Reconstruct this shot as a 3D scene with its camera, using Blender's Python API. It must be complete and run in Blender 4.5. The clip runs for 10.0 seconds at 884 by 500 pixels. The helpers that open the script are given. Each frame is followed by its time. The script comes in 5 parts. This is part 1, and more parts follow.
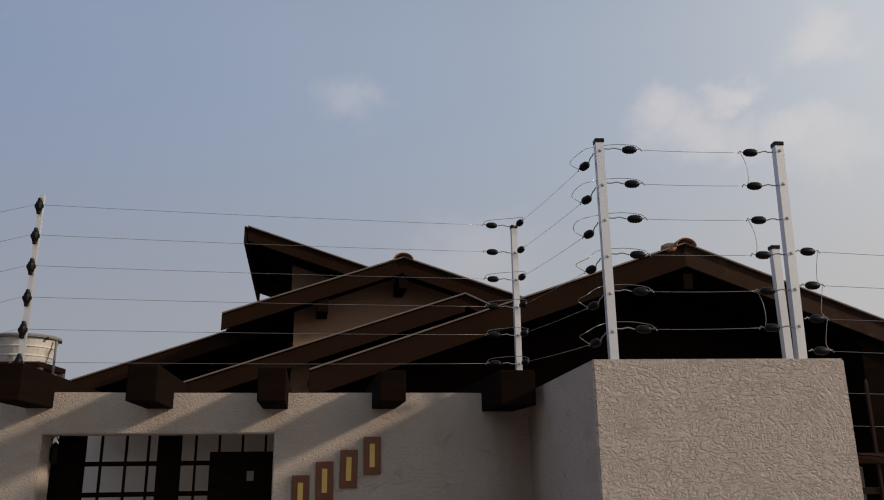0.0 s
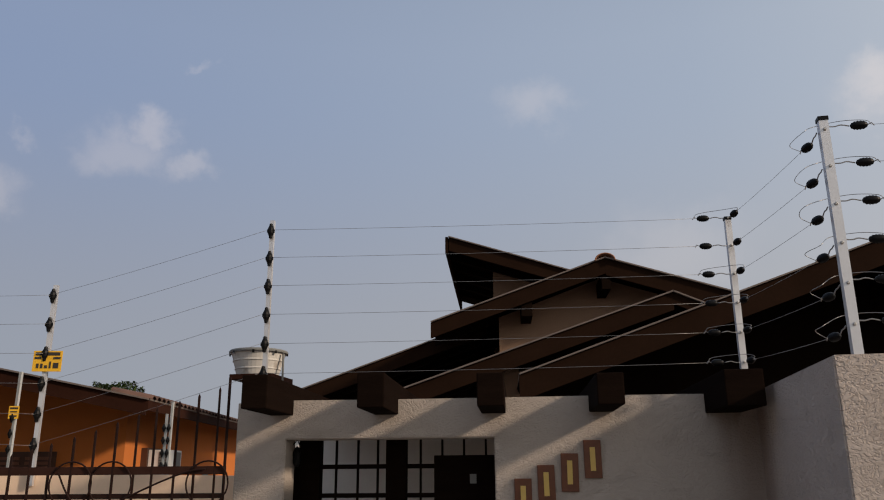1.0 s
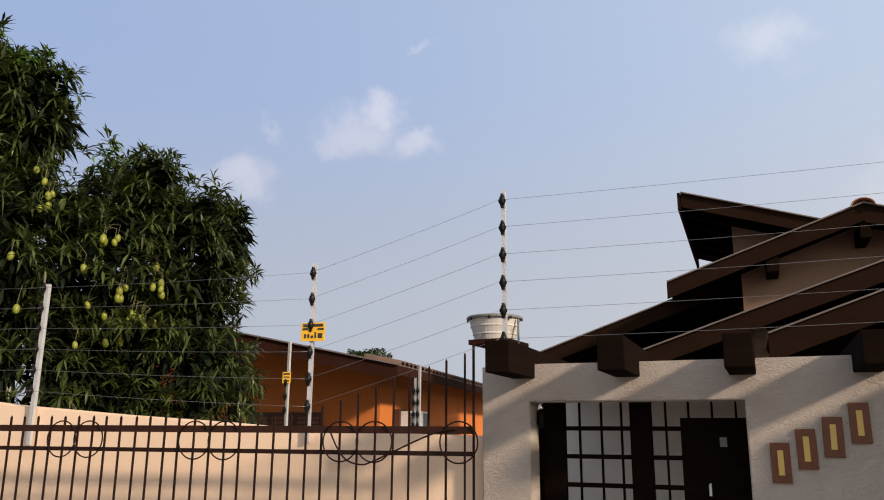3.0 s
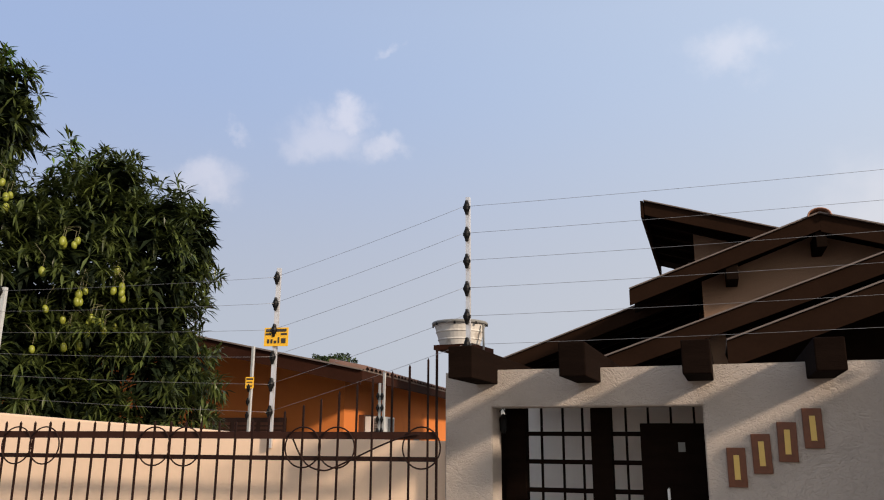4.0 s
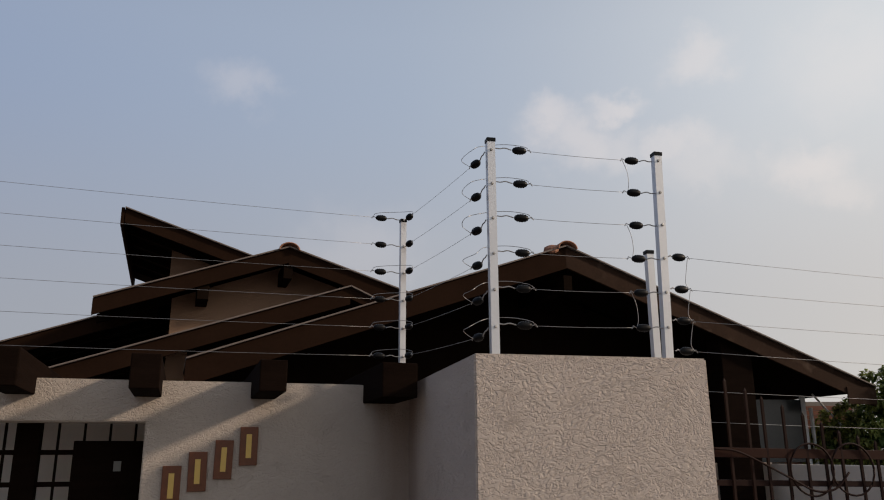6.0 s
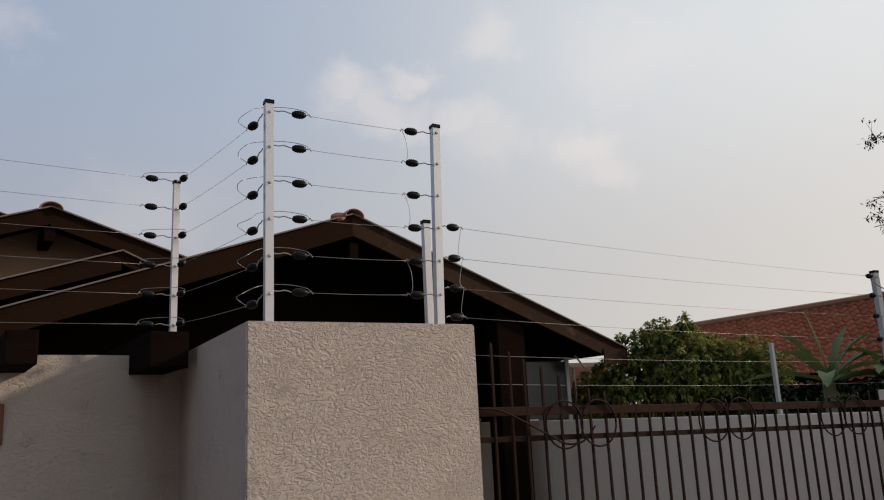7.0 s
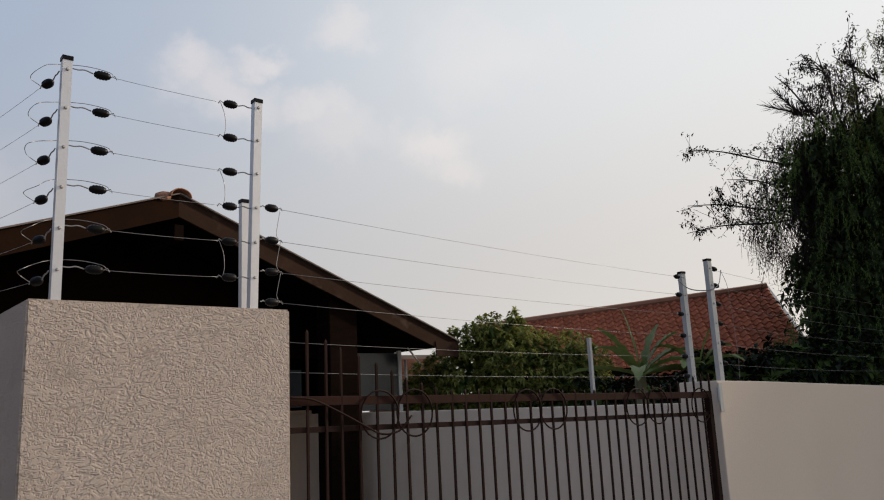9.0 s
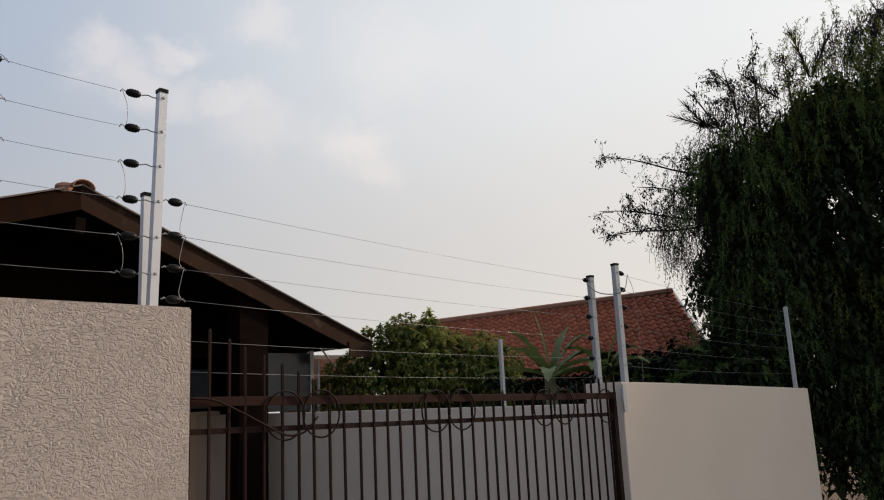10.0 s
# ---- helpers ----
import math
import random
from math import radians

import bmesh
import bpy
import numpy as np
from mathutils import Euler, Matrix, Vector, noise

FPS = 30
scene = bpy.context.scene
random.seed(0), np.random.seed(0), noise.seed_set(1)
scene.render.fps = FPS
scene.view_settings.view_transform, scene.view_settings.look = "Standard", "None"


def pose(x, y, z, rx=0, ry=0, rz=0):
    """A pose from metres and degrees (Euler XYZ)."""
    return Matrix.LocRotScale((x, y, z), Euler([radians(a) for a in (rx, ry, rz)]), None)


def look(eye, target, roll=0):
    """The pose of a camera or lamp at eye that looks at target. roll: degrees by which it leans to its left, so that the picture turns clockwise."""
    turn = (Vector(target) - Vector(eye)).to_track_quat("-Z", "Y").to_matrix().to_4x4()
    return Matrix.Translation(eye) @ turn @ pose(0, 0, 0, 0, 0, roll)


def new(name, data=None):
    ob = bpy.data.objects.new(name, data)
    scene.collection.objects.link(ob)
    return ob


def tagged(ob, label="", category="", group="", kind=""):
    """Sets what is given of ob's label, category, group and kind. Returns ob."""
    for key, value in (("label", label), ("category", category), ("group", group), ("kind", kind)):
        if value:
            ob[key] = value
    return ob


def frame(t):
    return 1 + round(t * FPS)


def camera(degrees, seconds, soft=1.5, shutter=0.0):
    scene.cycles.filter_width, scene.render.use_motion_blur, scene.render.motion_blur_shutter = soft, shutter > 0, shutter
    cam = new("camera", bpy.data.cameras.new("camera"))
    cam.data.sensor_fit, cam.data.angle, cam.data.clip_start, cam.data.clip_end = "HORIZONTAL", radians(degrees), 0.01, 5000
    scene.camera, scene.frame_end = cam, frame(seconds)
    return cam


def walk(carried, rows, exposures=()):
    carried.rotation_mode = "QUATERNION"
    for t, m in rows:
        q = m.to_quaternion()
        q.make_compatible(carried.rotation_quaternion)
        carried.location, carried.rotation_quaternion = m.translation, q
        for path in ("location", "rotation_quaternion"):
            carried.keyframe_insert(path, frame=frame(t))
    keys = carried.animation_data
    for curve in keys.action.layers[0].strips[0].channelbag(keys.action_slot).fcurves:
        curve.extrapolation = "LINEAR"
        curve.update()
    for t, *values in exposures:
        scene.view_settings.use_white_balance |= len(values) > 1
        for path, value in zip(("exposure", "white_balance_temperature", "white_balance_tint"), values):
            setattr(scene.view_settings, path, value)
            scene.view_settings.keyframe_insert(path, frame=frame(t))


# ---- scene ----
cam = camera(58.9, 10.0, soft=1.1)
PATH = [
    (0, (0.221, 0.061, 1.843), (0.336, 1.985, 2.379), -0.7),
    (0.5, (0.18, 0.063, 1.841), (0.021, 1.979, 2.39), -0.7),
    (1, (0.148, 0.037, 1.84), (-0.225, 1.924, 2.39), -0.4),
    (1.5, (0.132, 0.029, 1.839), (-0.442, 1.876, 2.351), 0.2),
    (2, (0.129, 0.014, 1.834), (-0.583, 1.82, 2.317), 0.3),
    (2.5, (0.137, -0.003, 1.843), (-0.754, 1.727, 2.304), 0.6),
    (2.7, (0.132, -0.007, 1.837), (-0.789, 1.708, 2.298), 0.4),
    (4, (0.156, -0.023, 1.839), (-0.687, 1.728, 2.313), 0.3),
    (4.5, (0.149, 0.029, 1.836), (-0.495, 1.858, 2.325), 0.4),
    (5, (0.18, 0.061, 1.838), (-0.028, 1.983, 2.351), -0.1),
    (5.5, (0.202, 0.043, 1.834), (0.342, 1.959, 2.389), 0.3),
    (6, (0.213, 0.056, 1.826), (0.613, 1.944, 2.348), -0.3),
    (6.2, (0.222, 0.05, 1.826), (0.746, 1.914, 2.328), -1.2),
    (7.3, (0.312, 0.04, 1.82), (1.299, 1.745, 2.231), -3.2),
    (7.5, (0.334, 0.03, 1.812), (1.356, 1.702, 2.211), -3.6),
    (8, (0.374, 0.054, 1.814), (1.498, 1.665, 2.191), -2.7),
    (8.5, (0.396, 0.062, 1.809), (1.571, 1.633, 2.198), -2.4),
    (9, (0.433, 0.07, 1.804), (1.663, 1.597, 2.197), -2.7),
    (9.5, (0.446, 0.044, 1.802), (1.753, 1.506, 2.199), -2.8),
    (10, (0.472, 0.056, 1.803), (1.858, 1.446, 2.188), -2.7),
]
EXPOSURES = [(0, -0.17), (1, -0.08), (1.5, 0.0), (2, 0.2), (2.5, 0.46), (4, 0.57), (4.5, 0.54), (5, 0.31), (5.5, 0.06), (6, -0.04), (7.5, 0.05), (8.5, 0.06), (10, 0.13)]
walk(cam, [(t, look(eye, target, roll)) for t, eye, target, roll in PATH], EXPOSURES)

# ---- sky and sun ----
SUN_DIR = Vector((1.0, -0.27, 0.465)).normalized()
SUN_EL = math.asin(SUN_DIR.z)
SUN_AZ = math.atan2(SUN_DIR.x, SUN_DIR.y)


def make_world():
    world = bpy.data.worlds.new("sky")
    scene.world = world
    world.use_nodes = True
    nt = world.node_tree
    nodes, links = nt.nodes, nt.links
    nodes.clear()
    out = nodes.new("ShaderNodeOutputWorld")
    bg = nodes.new("ShaderNodeBackground")
    bg.inputs["Strength"].default_value = 0.11
    sky = nodes.new("ShaderNodeTexSky")
    sky.sky_type = "NISHITA"
    sky.sun_disc = False
    sky.sun_elevation = SUN_EL
    sky.sun_rotation = SUN_AZ
    sky.air_density, sky.dust_density, sky.ozone_density = 1.0, 2.5, 2.0
    coord = nodes.new("ShaderNodeTexCoord")
    warp = nodes.new("ShaderNodeTexNoise")
    warp.inputs["Scale"].default_value = 13.0
    warp.inputs["Detail"].default_value = 6.0
    warp.inputs["Roughness"].default_value = 0.6
    links.new(coord.outputs["Generated"], warp.inputs["Vector"])
    sub = nodes.new("ShaderNodeVectorMath")
    sub.operation = "SUBTRACT"
    sub.inputs[1].default_value = (0.5, 0.5, 0.5)
    links.new(warp.outputs["Color"], sub.inputs[0])
    amp = nodes.new("ShaderNodeVectorMath")
    amp.operation = "SCALE"
    amp.inputs["Scale"].default_value = 0.11
    links.new(sub.outputs[0], amp.inputs[0])
    add = nodes.new("ShaderNodeVectorMath")
    links.new(coord.outputs["Generated"], add.inputs[0])
    links.new(amp.outputs[0], add.inputs[1])
    squash = nodes.new("ShaderNodeVectorMath")
    squash.operation = "MULTIPLY"
    squash.inputs[1].default_value = (1.0, 1.0, 1.7)
    links.new(add.outputs[0], squash.inputs[0])
    # small cumulus puffs: direction, radius, density
    puffs = [((-0.062, 0.896, 0.440), 0.034, 0.30), ((-0.040, 0.893, 0.449), 0.026, 0.26), ((-0.525, 0.766, 0.372), 0.040, 0.30), ((-0.495, 0.773, 0.396), 0.026, 0.42),
             ((-0.550, 0.755, 0.360), 0.026, 0.22), ((-0.468, 0.810, 0.354), 0.024, 0.34), ((-0.658, 0.688, 0.307), 0.034, 0.34), ((-0.618, 0.695, 0.367), 0.013, 0.20),
             ((-0.440, 0.765, 0.471), 0.009, 0.24), ((-0.416, 0.783, 0.463), 0.008, 0.22), ((0.320, 0.855, 0.404), 0.036, 0.62), ((0.352, 0.852, 0.387), 0.050, 0.55),
             ((0.398, 0.843, 0.372), 0.040, 0.40), ((0.398, 0.815, 0.418), 0.026, 0.60), ((0.470, 0.753, 0.460), 0.036, 0.50), ((0.462, 0.808, 0.362), 0.036, 0.50),
             ((0.488, 0.802, 0.342), 0.050, 0.34), ((0.585, 0.739, 0.332), 0.040, 0.55), ((0.606, 0.733, 0.305), 0.036, 0.40), ((0.10, 0.960, 0.262), 0.070, 0.22), ((0.62, 0.68, 0.43), 0.070, 0.30)]
    last = None
    for d, r, dens in puffs:
        dist = nodes.new("ShaderNodeVectorMath")
        dist.operation = "DISTANCE"
        links.new(squash.outputs[0], dist.inputs[0])
        d = Vector(d).normalized()
        dist.inputs[1].default_value = (d.x, d.y, 1.7 * d.z)
        ramp = nodes.new("ShaderNodeMapRange")
        ramp.interpolation_type = "SMOOTHERSTEP"
        ramp.inputs["From Min"].default_value = r * 1.95
        ramp.inputs["From Max"].default_value = r * 0.1
        ramp.inputs["To Max"].default_value = dens * 0.55
        links.new(dist.outputs["Value"], ramp.inputs["Value"])
        if last is None:
            last = ramp.outputs[0]
        else:
            mx = nodes.new("ShaderNodeMath")
            mx.operation = "MAXIMUM"
            links.new(last, mx.inputs[0])
            links.new(ramp.outputs[0], mx.inputs[1])
            last = mx.outputs[0]
    # evening haze, thicker towards the sun and the horizon
    sdot = nodes.new("ShaderNodeVectorMath")
    sdot.operation = "DOT_PRODUCT"
    links.new(coord.outputs["Generated"], sdot.inputs[0])
    sdot.inputs[1].default_value = Vector((SUN_DIR.x, SUN_DIR.y, 0.0)).normalized()
    side = nodes.new("ShaderNodeMapRange")
    side.inputs["From Min"].default_value, side.inputs["From Max"].default_value = -1.0, 1.0
    links.new(sdot.outputs["Value"], side.inputs["Value"])
    sep = nodes.new("ShaderNodeSeparateXYZ")
    links.new(coord.outputs["Generated"], sep.inputs[0])

    def veil(stops):
        ramp = nodes.new("ShaderNodeValToRGB")
        ramp.color_ramp.interpolation = "B_SPLINE"
        for k, (at, colour) in enumerate(stops):
            e = ramp.color_ramp.elements[k] if k < 2 else ramp.color_ramp.elements.new(at)
            e.position = at
            e.color = (*[0.1 * c for c in colour], 1)
        links.new(side.outputs[0], ramp.inputs["Fac"])
        return ramp.outputs["Color"]

    upper = veil([(0.0, (2.05, 2.7, 4.4)), (1.0, (8.0, 7.9, 7.6)), (0.22, (2.85, 3.47, 4.75)), (0.45, (3.8, 4.4, 5.4)), (0.56, (4.4, 4.85, 5.6)), (0.68, (6.6, 6.8, 6.95)), (0.8, (7.3, 7.35, 7.3))])
    lower = veil([(0.0, (2.75, 2.92, 3.5)), (1.0, (7.4, 6.8, 6.2)), (0.2, (3.25, 3.35, 3.8)), (0.5, (4.3, 4.35, 4.55)), (0.77, (6.3, 5.85, 5.45))])
    rise = nodes.new("ShaderNodeMapRange")
    rise.interpolation_type = "SMOOTHSTEP"
    rise.inputs["From Min"].default_value, rise.inputs["From Max"].default_value = 0.14, 0.46
    links.new(sep.outputs["Z"], rise.inputs["Value"])
    both = nodes.new("ShaderNodeMix")
    both.data_type = "RGBA"
    links.new(rise.outputs[0], both.inputs["Factor"])
    links.new(lower, both.inputs["A"])
    links.new(upper, both.inputs["B"])
    lift = nodes.new("ShaderNodeVectorMath")
    lift.operation = "SCALE"
    lift.inputs["Scale"].default_value = 10.0
    links.new(both.outputs["Result"], lift.inputs[0])
    # the haze thins overhead
    thin = nodes.new("ShaderNodeMapRange")
    thin.inputs["From Min"].default_value, thin.inputs["From Max"].default_value = 0.5, 1.0
    thin.inputs["To Min"].default_value, thin.inputs["To Max"].default_value = 0.88, 0.45
    links.new(sep.outputs["Z"], thin.inputs["Value"])
    haze = nodes.new("ShaderNodeMix")
    haze.data_type = "RGBA"
    links.new(thin.outputs[0], haze.inputs["Factor"])
    links.new(sky.outputs[0], haze.inputs["A"])
    links.new(lift.outputs[0], haze.inputs["B"])
    mix = nodes.new("ShaderNodeMix")
    mix.data_type = "RGBA"
    links.new(last, mix.inputs["Factor"])
    links.new(haze.outputs["Result"], mix.inputs["A"])
    mix.inputs["B"].default_value = (8.9, 7.8, 7.2, 1)
    links.new(mix.outputs["Result"], bg.inputs["Color"])
    links.new(bg.outputs[0], out.inputs["Surface"])


make_world()
sun = new("sun", bpy.data.lights.new("sun", "SUN"))
sun.data.energy, sun.data.angle, sun.data.color = 3.3, radians(4.5), (1.0, 0.80, 0.62)
sun.matrix_world = look((0, 0, 0), -SUN_DIR)


# ---- materials ----
def material(name, base, rough=0.7, metal=0.0, vary=0.12, scale=3.0, fine=40.0, bump=0.0, bump_scale=60.0, stroke=0.0, random_tint=0.0,
             stretch=(1, 1, 1), transmission=0.0, translucent=0.0, stain=None, spec=0.4, run=None):
    m = bpy.data.materials.new(name)
    m.use_nodes = True
    nt = m.node_tree
    nodes, links = nt.nodes, nt.links
    bsdf = nodes["Principled BSDF"]
    bsdf.inputs["Roughness"].default_value = rough
    bsdf.inputs["Metallic"].default_value = metal
    bsdf.inputs["Specular IOR Level"].default_value = spec
    if transmission:
        bsdf.inputs["Transmission Weight"].default_value = transmission
    coord = nodes.new("ShaderNodeTexCoord")
    mapping = nodes.new("ShaderNodeMapping")
    mapping.inputs["Scale"].default_value = stretch
    links.new(coord.outputs["Object"], mapping.inputs["Vector"])

    def noise_node(sc, detail=4.0, dist=0.0):
        n = nodes.new("ShaderNodeTexNoise")
        n.inputs["Scale"].default_value = sc
        n.inputs["Detail"].default_value = detail
        n.inputs["Distortion"].default_value = dist
        links.new(mapping.outputs[0], n.inputs["Vector"])
        return n.outputs["Fac"]

    def op(kind, a, b):
        n = nodes.new("ShaderNodeMath")
        n.operation = kind
        for k, v in enumerate((a, b)):
            if isinstance(v, (int, float)):
                n.inputs[k].default_value = v
            else:
                links.new(v, n.inputs[k])
        return n.outputs[0]

    big, small = noise_node(scale), noise_node(fine, 3.0)
    value = op("ADD", op("MULTIPLY", op("SUBTRACT", big, 0.5), 2.2 * vary), op("MULTIPLY", op("SUBTRACT", small, 0.5), 1.3 * vary))
    value = op("ADD", value, 1.0)
    if random_tint:
        info = nodes.new("ShaderNodeObjectInfo")
        value = op("ADD", value, op("MULTIPLY", op("SUBTRACT", info.outputs["Random"], 0.5), random_tint))
        geo = nodes.new("ShaderNodeNewGeometry")
        value = op("ADD", value, op("MULTIPLY", op("SUBTRACT", geo.outputs["Random Per Island"], 0.5), random_tint))
    hsv = nodes.new("ShaderNodeHueSaturation")
    hsv.inputs["Color"].default_value = (*base, 1)
    links.new(value, hsv.inputs["Value"])
    colour = hsv.outputs[0]
    if stain:
        tint, sc, lo, hi = stain
        fac = nodes.new("ShaderNodeMapRange")
        fac.inputs["From Min"].default_value, fac.inputs["From Max"].default_value = lo, hi
        links.new(noise_node(sc, 6.0, 0.4), fac.inputs["Value"])
        mx = nodes.new("ShaderNodeMix")
        mx.data_type = "RGBA"
        links.new(fac.outputs[0], mx.inputs["Factor"])
        links.new(colour, mx.inputs["A"])
        mx.inputs["B"].default_value = (*tint, 1)
        colour = mx.outputs["Result"]
    if run:
        # rusty water run that starts under the beam in the corner
        axis, centre, half = run
        xyz = nodes.new("ShaderNodeSeparateXYZ")
        links.new(coord.outputs["Object"], xyz.inputs[0])
        streak = nodes.new("ShaderNodeTexNoise")
        streak.inputs["Scale"].default_value = 5.0
        long_map = nodes.new("ShaderNodeMapping")
        long_map.inputs["Scale"].default_value = (3.0, 3.0, 0.35)
        links.new(coord.outputs["Object"], long_map.inputs["Vector"])
        links.new(long_map.outputs[0], streak.inputs["Vector"])
        off = op("ABSOLUTE", op("SUBTRACT", op("ADD", xyz.outputs[axis], op("MULTIPLY", op("SUBTRACT", streak.outputs["Fac"], 0.5), 0.5 * half)), centre), 0.0)
        fade = nodes.new("ShaderNodeMapRange")
        fade.interpolation_type = "SMOOTHSTEP"
        fade.inputs["From Min"].default_value, fade.inputs["From Max"].default_value = half, 0.0
        fade.inputs["To Max"].default_value = 0.72
        links.new(off, fade.inputs["Value"])
        drip = nodes.new("ShaderNodeMapRange")
        drip.inputs["From Min"].default_value, drip.inputs["From Max"].default_value = 0.9, 2.2
        links.new(xyz.outputs["Z"], drip.inputs["Value"])
        mr = nodes.new("ShaderNodeMix")
        mr.data_type = "RGBA"
        links.new(op("MULTIPLY", fade.outputs[0], drip.outputs[0]), mr.inputs["Factor"])
        links.new(colour, mr.inputs["A"])
        mr.inputs["B"].default_value = (0.15, 0.085, 0.055, 1)
        colour = mr.outputs["Result"]
    links.new(colour, bsdf.inputs["Base Color"])
    links.new(op("ADD", op("MULTIPLY", op("SUBTRACT", small, 0.5), 0.25), rough), bsdf.inputs["Roughness"])
    height = None
    if stroke:
        # short trowel strokes that follow the sweep of the arm in overlapping arcs
        axes = nodes.new("ShaderNodeSeparateXYZ")
        links.new(coord.outputs["Object"], axes.inputs[0])
        wob = nodes.new("ShaderNodeTexNoise")
        wob.inputs["Scale"].default_value = 28.0
        links.new(coord.outputs["Object"], wob.inputs["Vector"])
        u = op("ADD", op("ADD", axes.outputs["X"], axes.outputs["Y"]), op("MULTIPLY", wob.outputs["Fac"], 0.012))
        w = op("ADD", axes.outputs["Z"], op("MULTIPLY", op("FRACT", op("MULTIPLY", wob.outputs["Fac"], 3.0), 0.0), 0.004))
        total = None
        for k, (cells, below, along_it, across) in enumerate(((2.6, 0.20, 1.0, 1.0), (3.7, -0.12, 0.8, 1.15), (1.9, 0.34, 1.2, 0.9))):
            flat = nodes.new("ShaderNodeCombineXYZ")
            links.new(op("ADD", u, 3.7 * k), flat.inputs[0])
            links.new(op("ADD", w, 1.9 * k), flat.inputs[1])
            cell = nodes.new("ShaderNodeTexVoronoi")
            cell.voronoi_dimensions = "2D"
            cell.inputs["Scale"].default_value = cells
            links.new(flat.outputs[0], cell.inputs["Vector"])
            away = nodes.new("ShaderNodeVectorMath")
            away.operation = "SUBTRACT"
            links.new(flat.outputs[0], away.inputs[0])
            links.new(cell.outputs["Position"], away.inputs[1])
            xy = nodes.new("ShaderNodeSeparateXYZ")
            links.new(away.outputs[0], xy.inputs[0])
            dz = op("ADD", xy.outputs[1], below)
            rad = op("SQRT", op("ADD", op("MULTIPLY", xy.outputs[0], xy.outputs[0]), op("MULTIPLY", dz, dz)), 0.0)
            turn = op("ARCTAN2", xy.outputs[0], dz)
            arc = nodes.new("ShaderNodeCombineXYZ")
            links.new(op("MULTIPLY", rad, stroke * 4.2 * across), arc.inputs[0])
            links.new(op("MULTIPLY", turn, stroke * 0.62 * along_it), arc.inputs[1])
            links.new(op("MULTIPLY", cell.outputs["Color"], 17.0), arc.inputs[2])
            st = nodes.new("ShaderNodeTexNoise")
            st.inputs["Scale"].default_value = 1.0
            st.inputs["Detail"].default_value = 2.0
            st.inputs["Distortion"].default_value = 0.9
            links.new(arc.outputs[0], st.inputs["Vector"])
            cut = nodes.new("ShaderNodeMapRange")
            cut.interpolation_type = "SMOOTHSTEP"
            cut.inputs["From Min"].default_value, cut.inputs["From Max"].default_value = 0.52, 0.66
            links.new(st.outputs["Fac"], cut.inputs["Value"])
            total = cut.outputs[0] if total is None else op("MAXIMUM", total, cut.outputs[0])
        height = op("SUBTRACT", op("MULTIPLY", noise_node(bump_scale, 4.0), 0.35), total)
    elif bump:
        height = noise_node(bump_scale, 4.0)
    if height is not None:
        b = nodes.new("ShaderNodeBump")
        b.inputs["Strength"].default_value = 1.0
        b.inputs["Distance"].default_value = bump
        links.new(height, b.inputs["Height"])
        links.new(b.outputs[0], bsdf.inputs["Normal"])
    if translucent:
        tr = nodes.new("ShaderNodeBsdfTranslucent")
        links.new(colour, tr.inputs["Color"])
        ms = nodes.new("ShaderNodeMixShader")
        ms.inputs[0].default_value = translucent
        links.new(bsdf.outputs[0], ms.inputs[1])
        links.new(tr.outputs[0], ms.inputs[2])
        links.new(ms.outputs[0], nodes["Material Output"].inputs["Surface"])
    return m


STUCCO = material("stucco_coarse", (0.49, 0.42, 0.368), 0.92, vary=0.06, scale=2.0, fine=25, bump=0.0038, bump_scale=90, stroke=14.5, run=("Y", 4.55, 0.36), spec=0.1)
STUCCO_FINE = material("stucco_fine", (0.425, 0.368, 0.318), 0.92, vary=0.06, scale=2.0, fine=25, bump=0.0022, bump_scale=90, stroke=14.5, run=("X", 2.80, 0.24), spec=0.1)
PEACH = material("peach_wall_paint", (0.78, 0.58, 0.42), 0.85, vary=0.05, scale=1.2, bump=0.0015, bump_scale=90, spec=0.2)
WHITE_WALL = material("white_wall_paint", (0.74, 0.63, 0.52), 0.88, vary=0.06, scale=1.0, bump=0.0015, bump_scale=70, stain=((0.60, 0.50, 0.41), 1.4, 0.62, 0.95), spec=0.2)
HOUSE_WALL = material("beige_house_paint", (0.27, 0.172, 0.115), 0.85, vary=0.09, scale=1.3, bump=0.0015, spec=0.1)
ORANGE = material("orange_house_paint", (0.52, 0.165, 0.042), 0.82, vary=0.08, scale=1.0, bump=0.0015, stain=((0.33, 0.105, 0.035), 1.3, 0.6, 0.9), spec=0.1)
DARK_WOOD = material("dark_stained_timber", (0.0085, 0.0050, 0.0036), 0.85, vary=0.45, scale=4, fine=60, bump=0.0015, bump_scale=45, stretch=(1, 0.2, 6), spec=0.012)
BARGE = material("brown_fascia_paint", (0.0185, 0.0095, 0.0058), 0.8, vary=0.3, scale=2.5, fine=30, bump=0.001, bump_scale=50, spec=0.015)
BARGE_OLD = material("worn_brown_fascia", (0.034, 0.019, 0.0125), 0.75, vary=0.45, scale=3, fine=30, bump=0.001, spec=0.04, stain=((0.075, 0.050, 0.036), 5.0, 0.58, 0.8))
# near-black timber tone; deep shade under the roofs is put into the colour
SOFFIT_AND_SHADE = material("soffit_boards_and_deep_shade", (0.0085, 0.005, 0.0033), 0.85, vary=0.3, scale=3, bump=0.001, spec=0.015)
# grey tone paints the sky's reflection along the roof edges
TILE_EDGE = material("roof_tile_sky_sheen", (0.15, 0.12, 0.105), 0.8, vary=0.25, scale=8, bump=0.002)
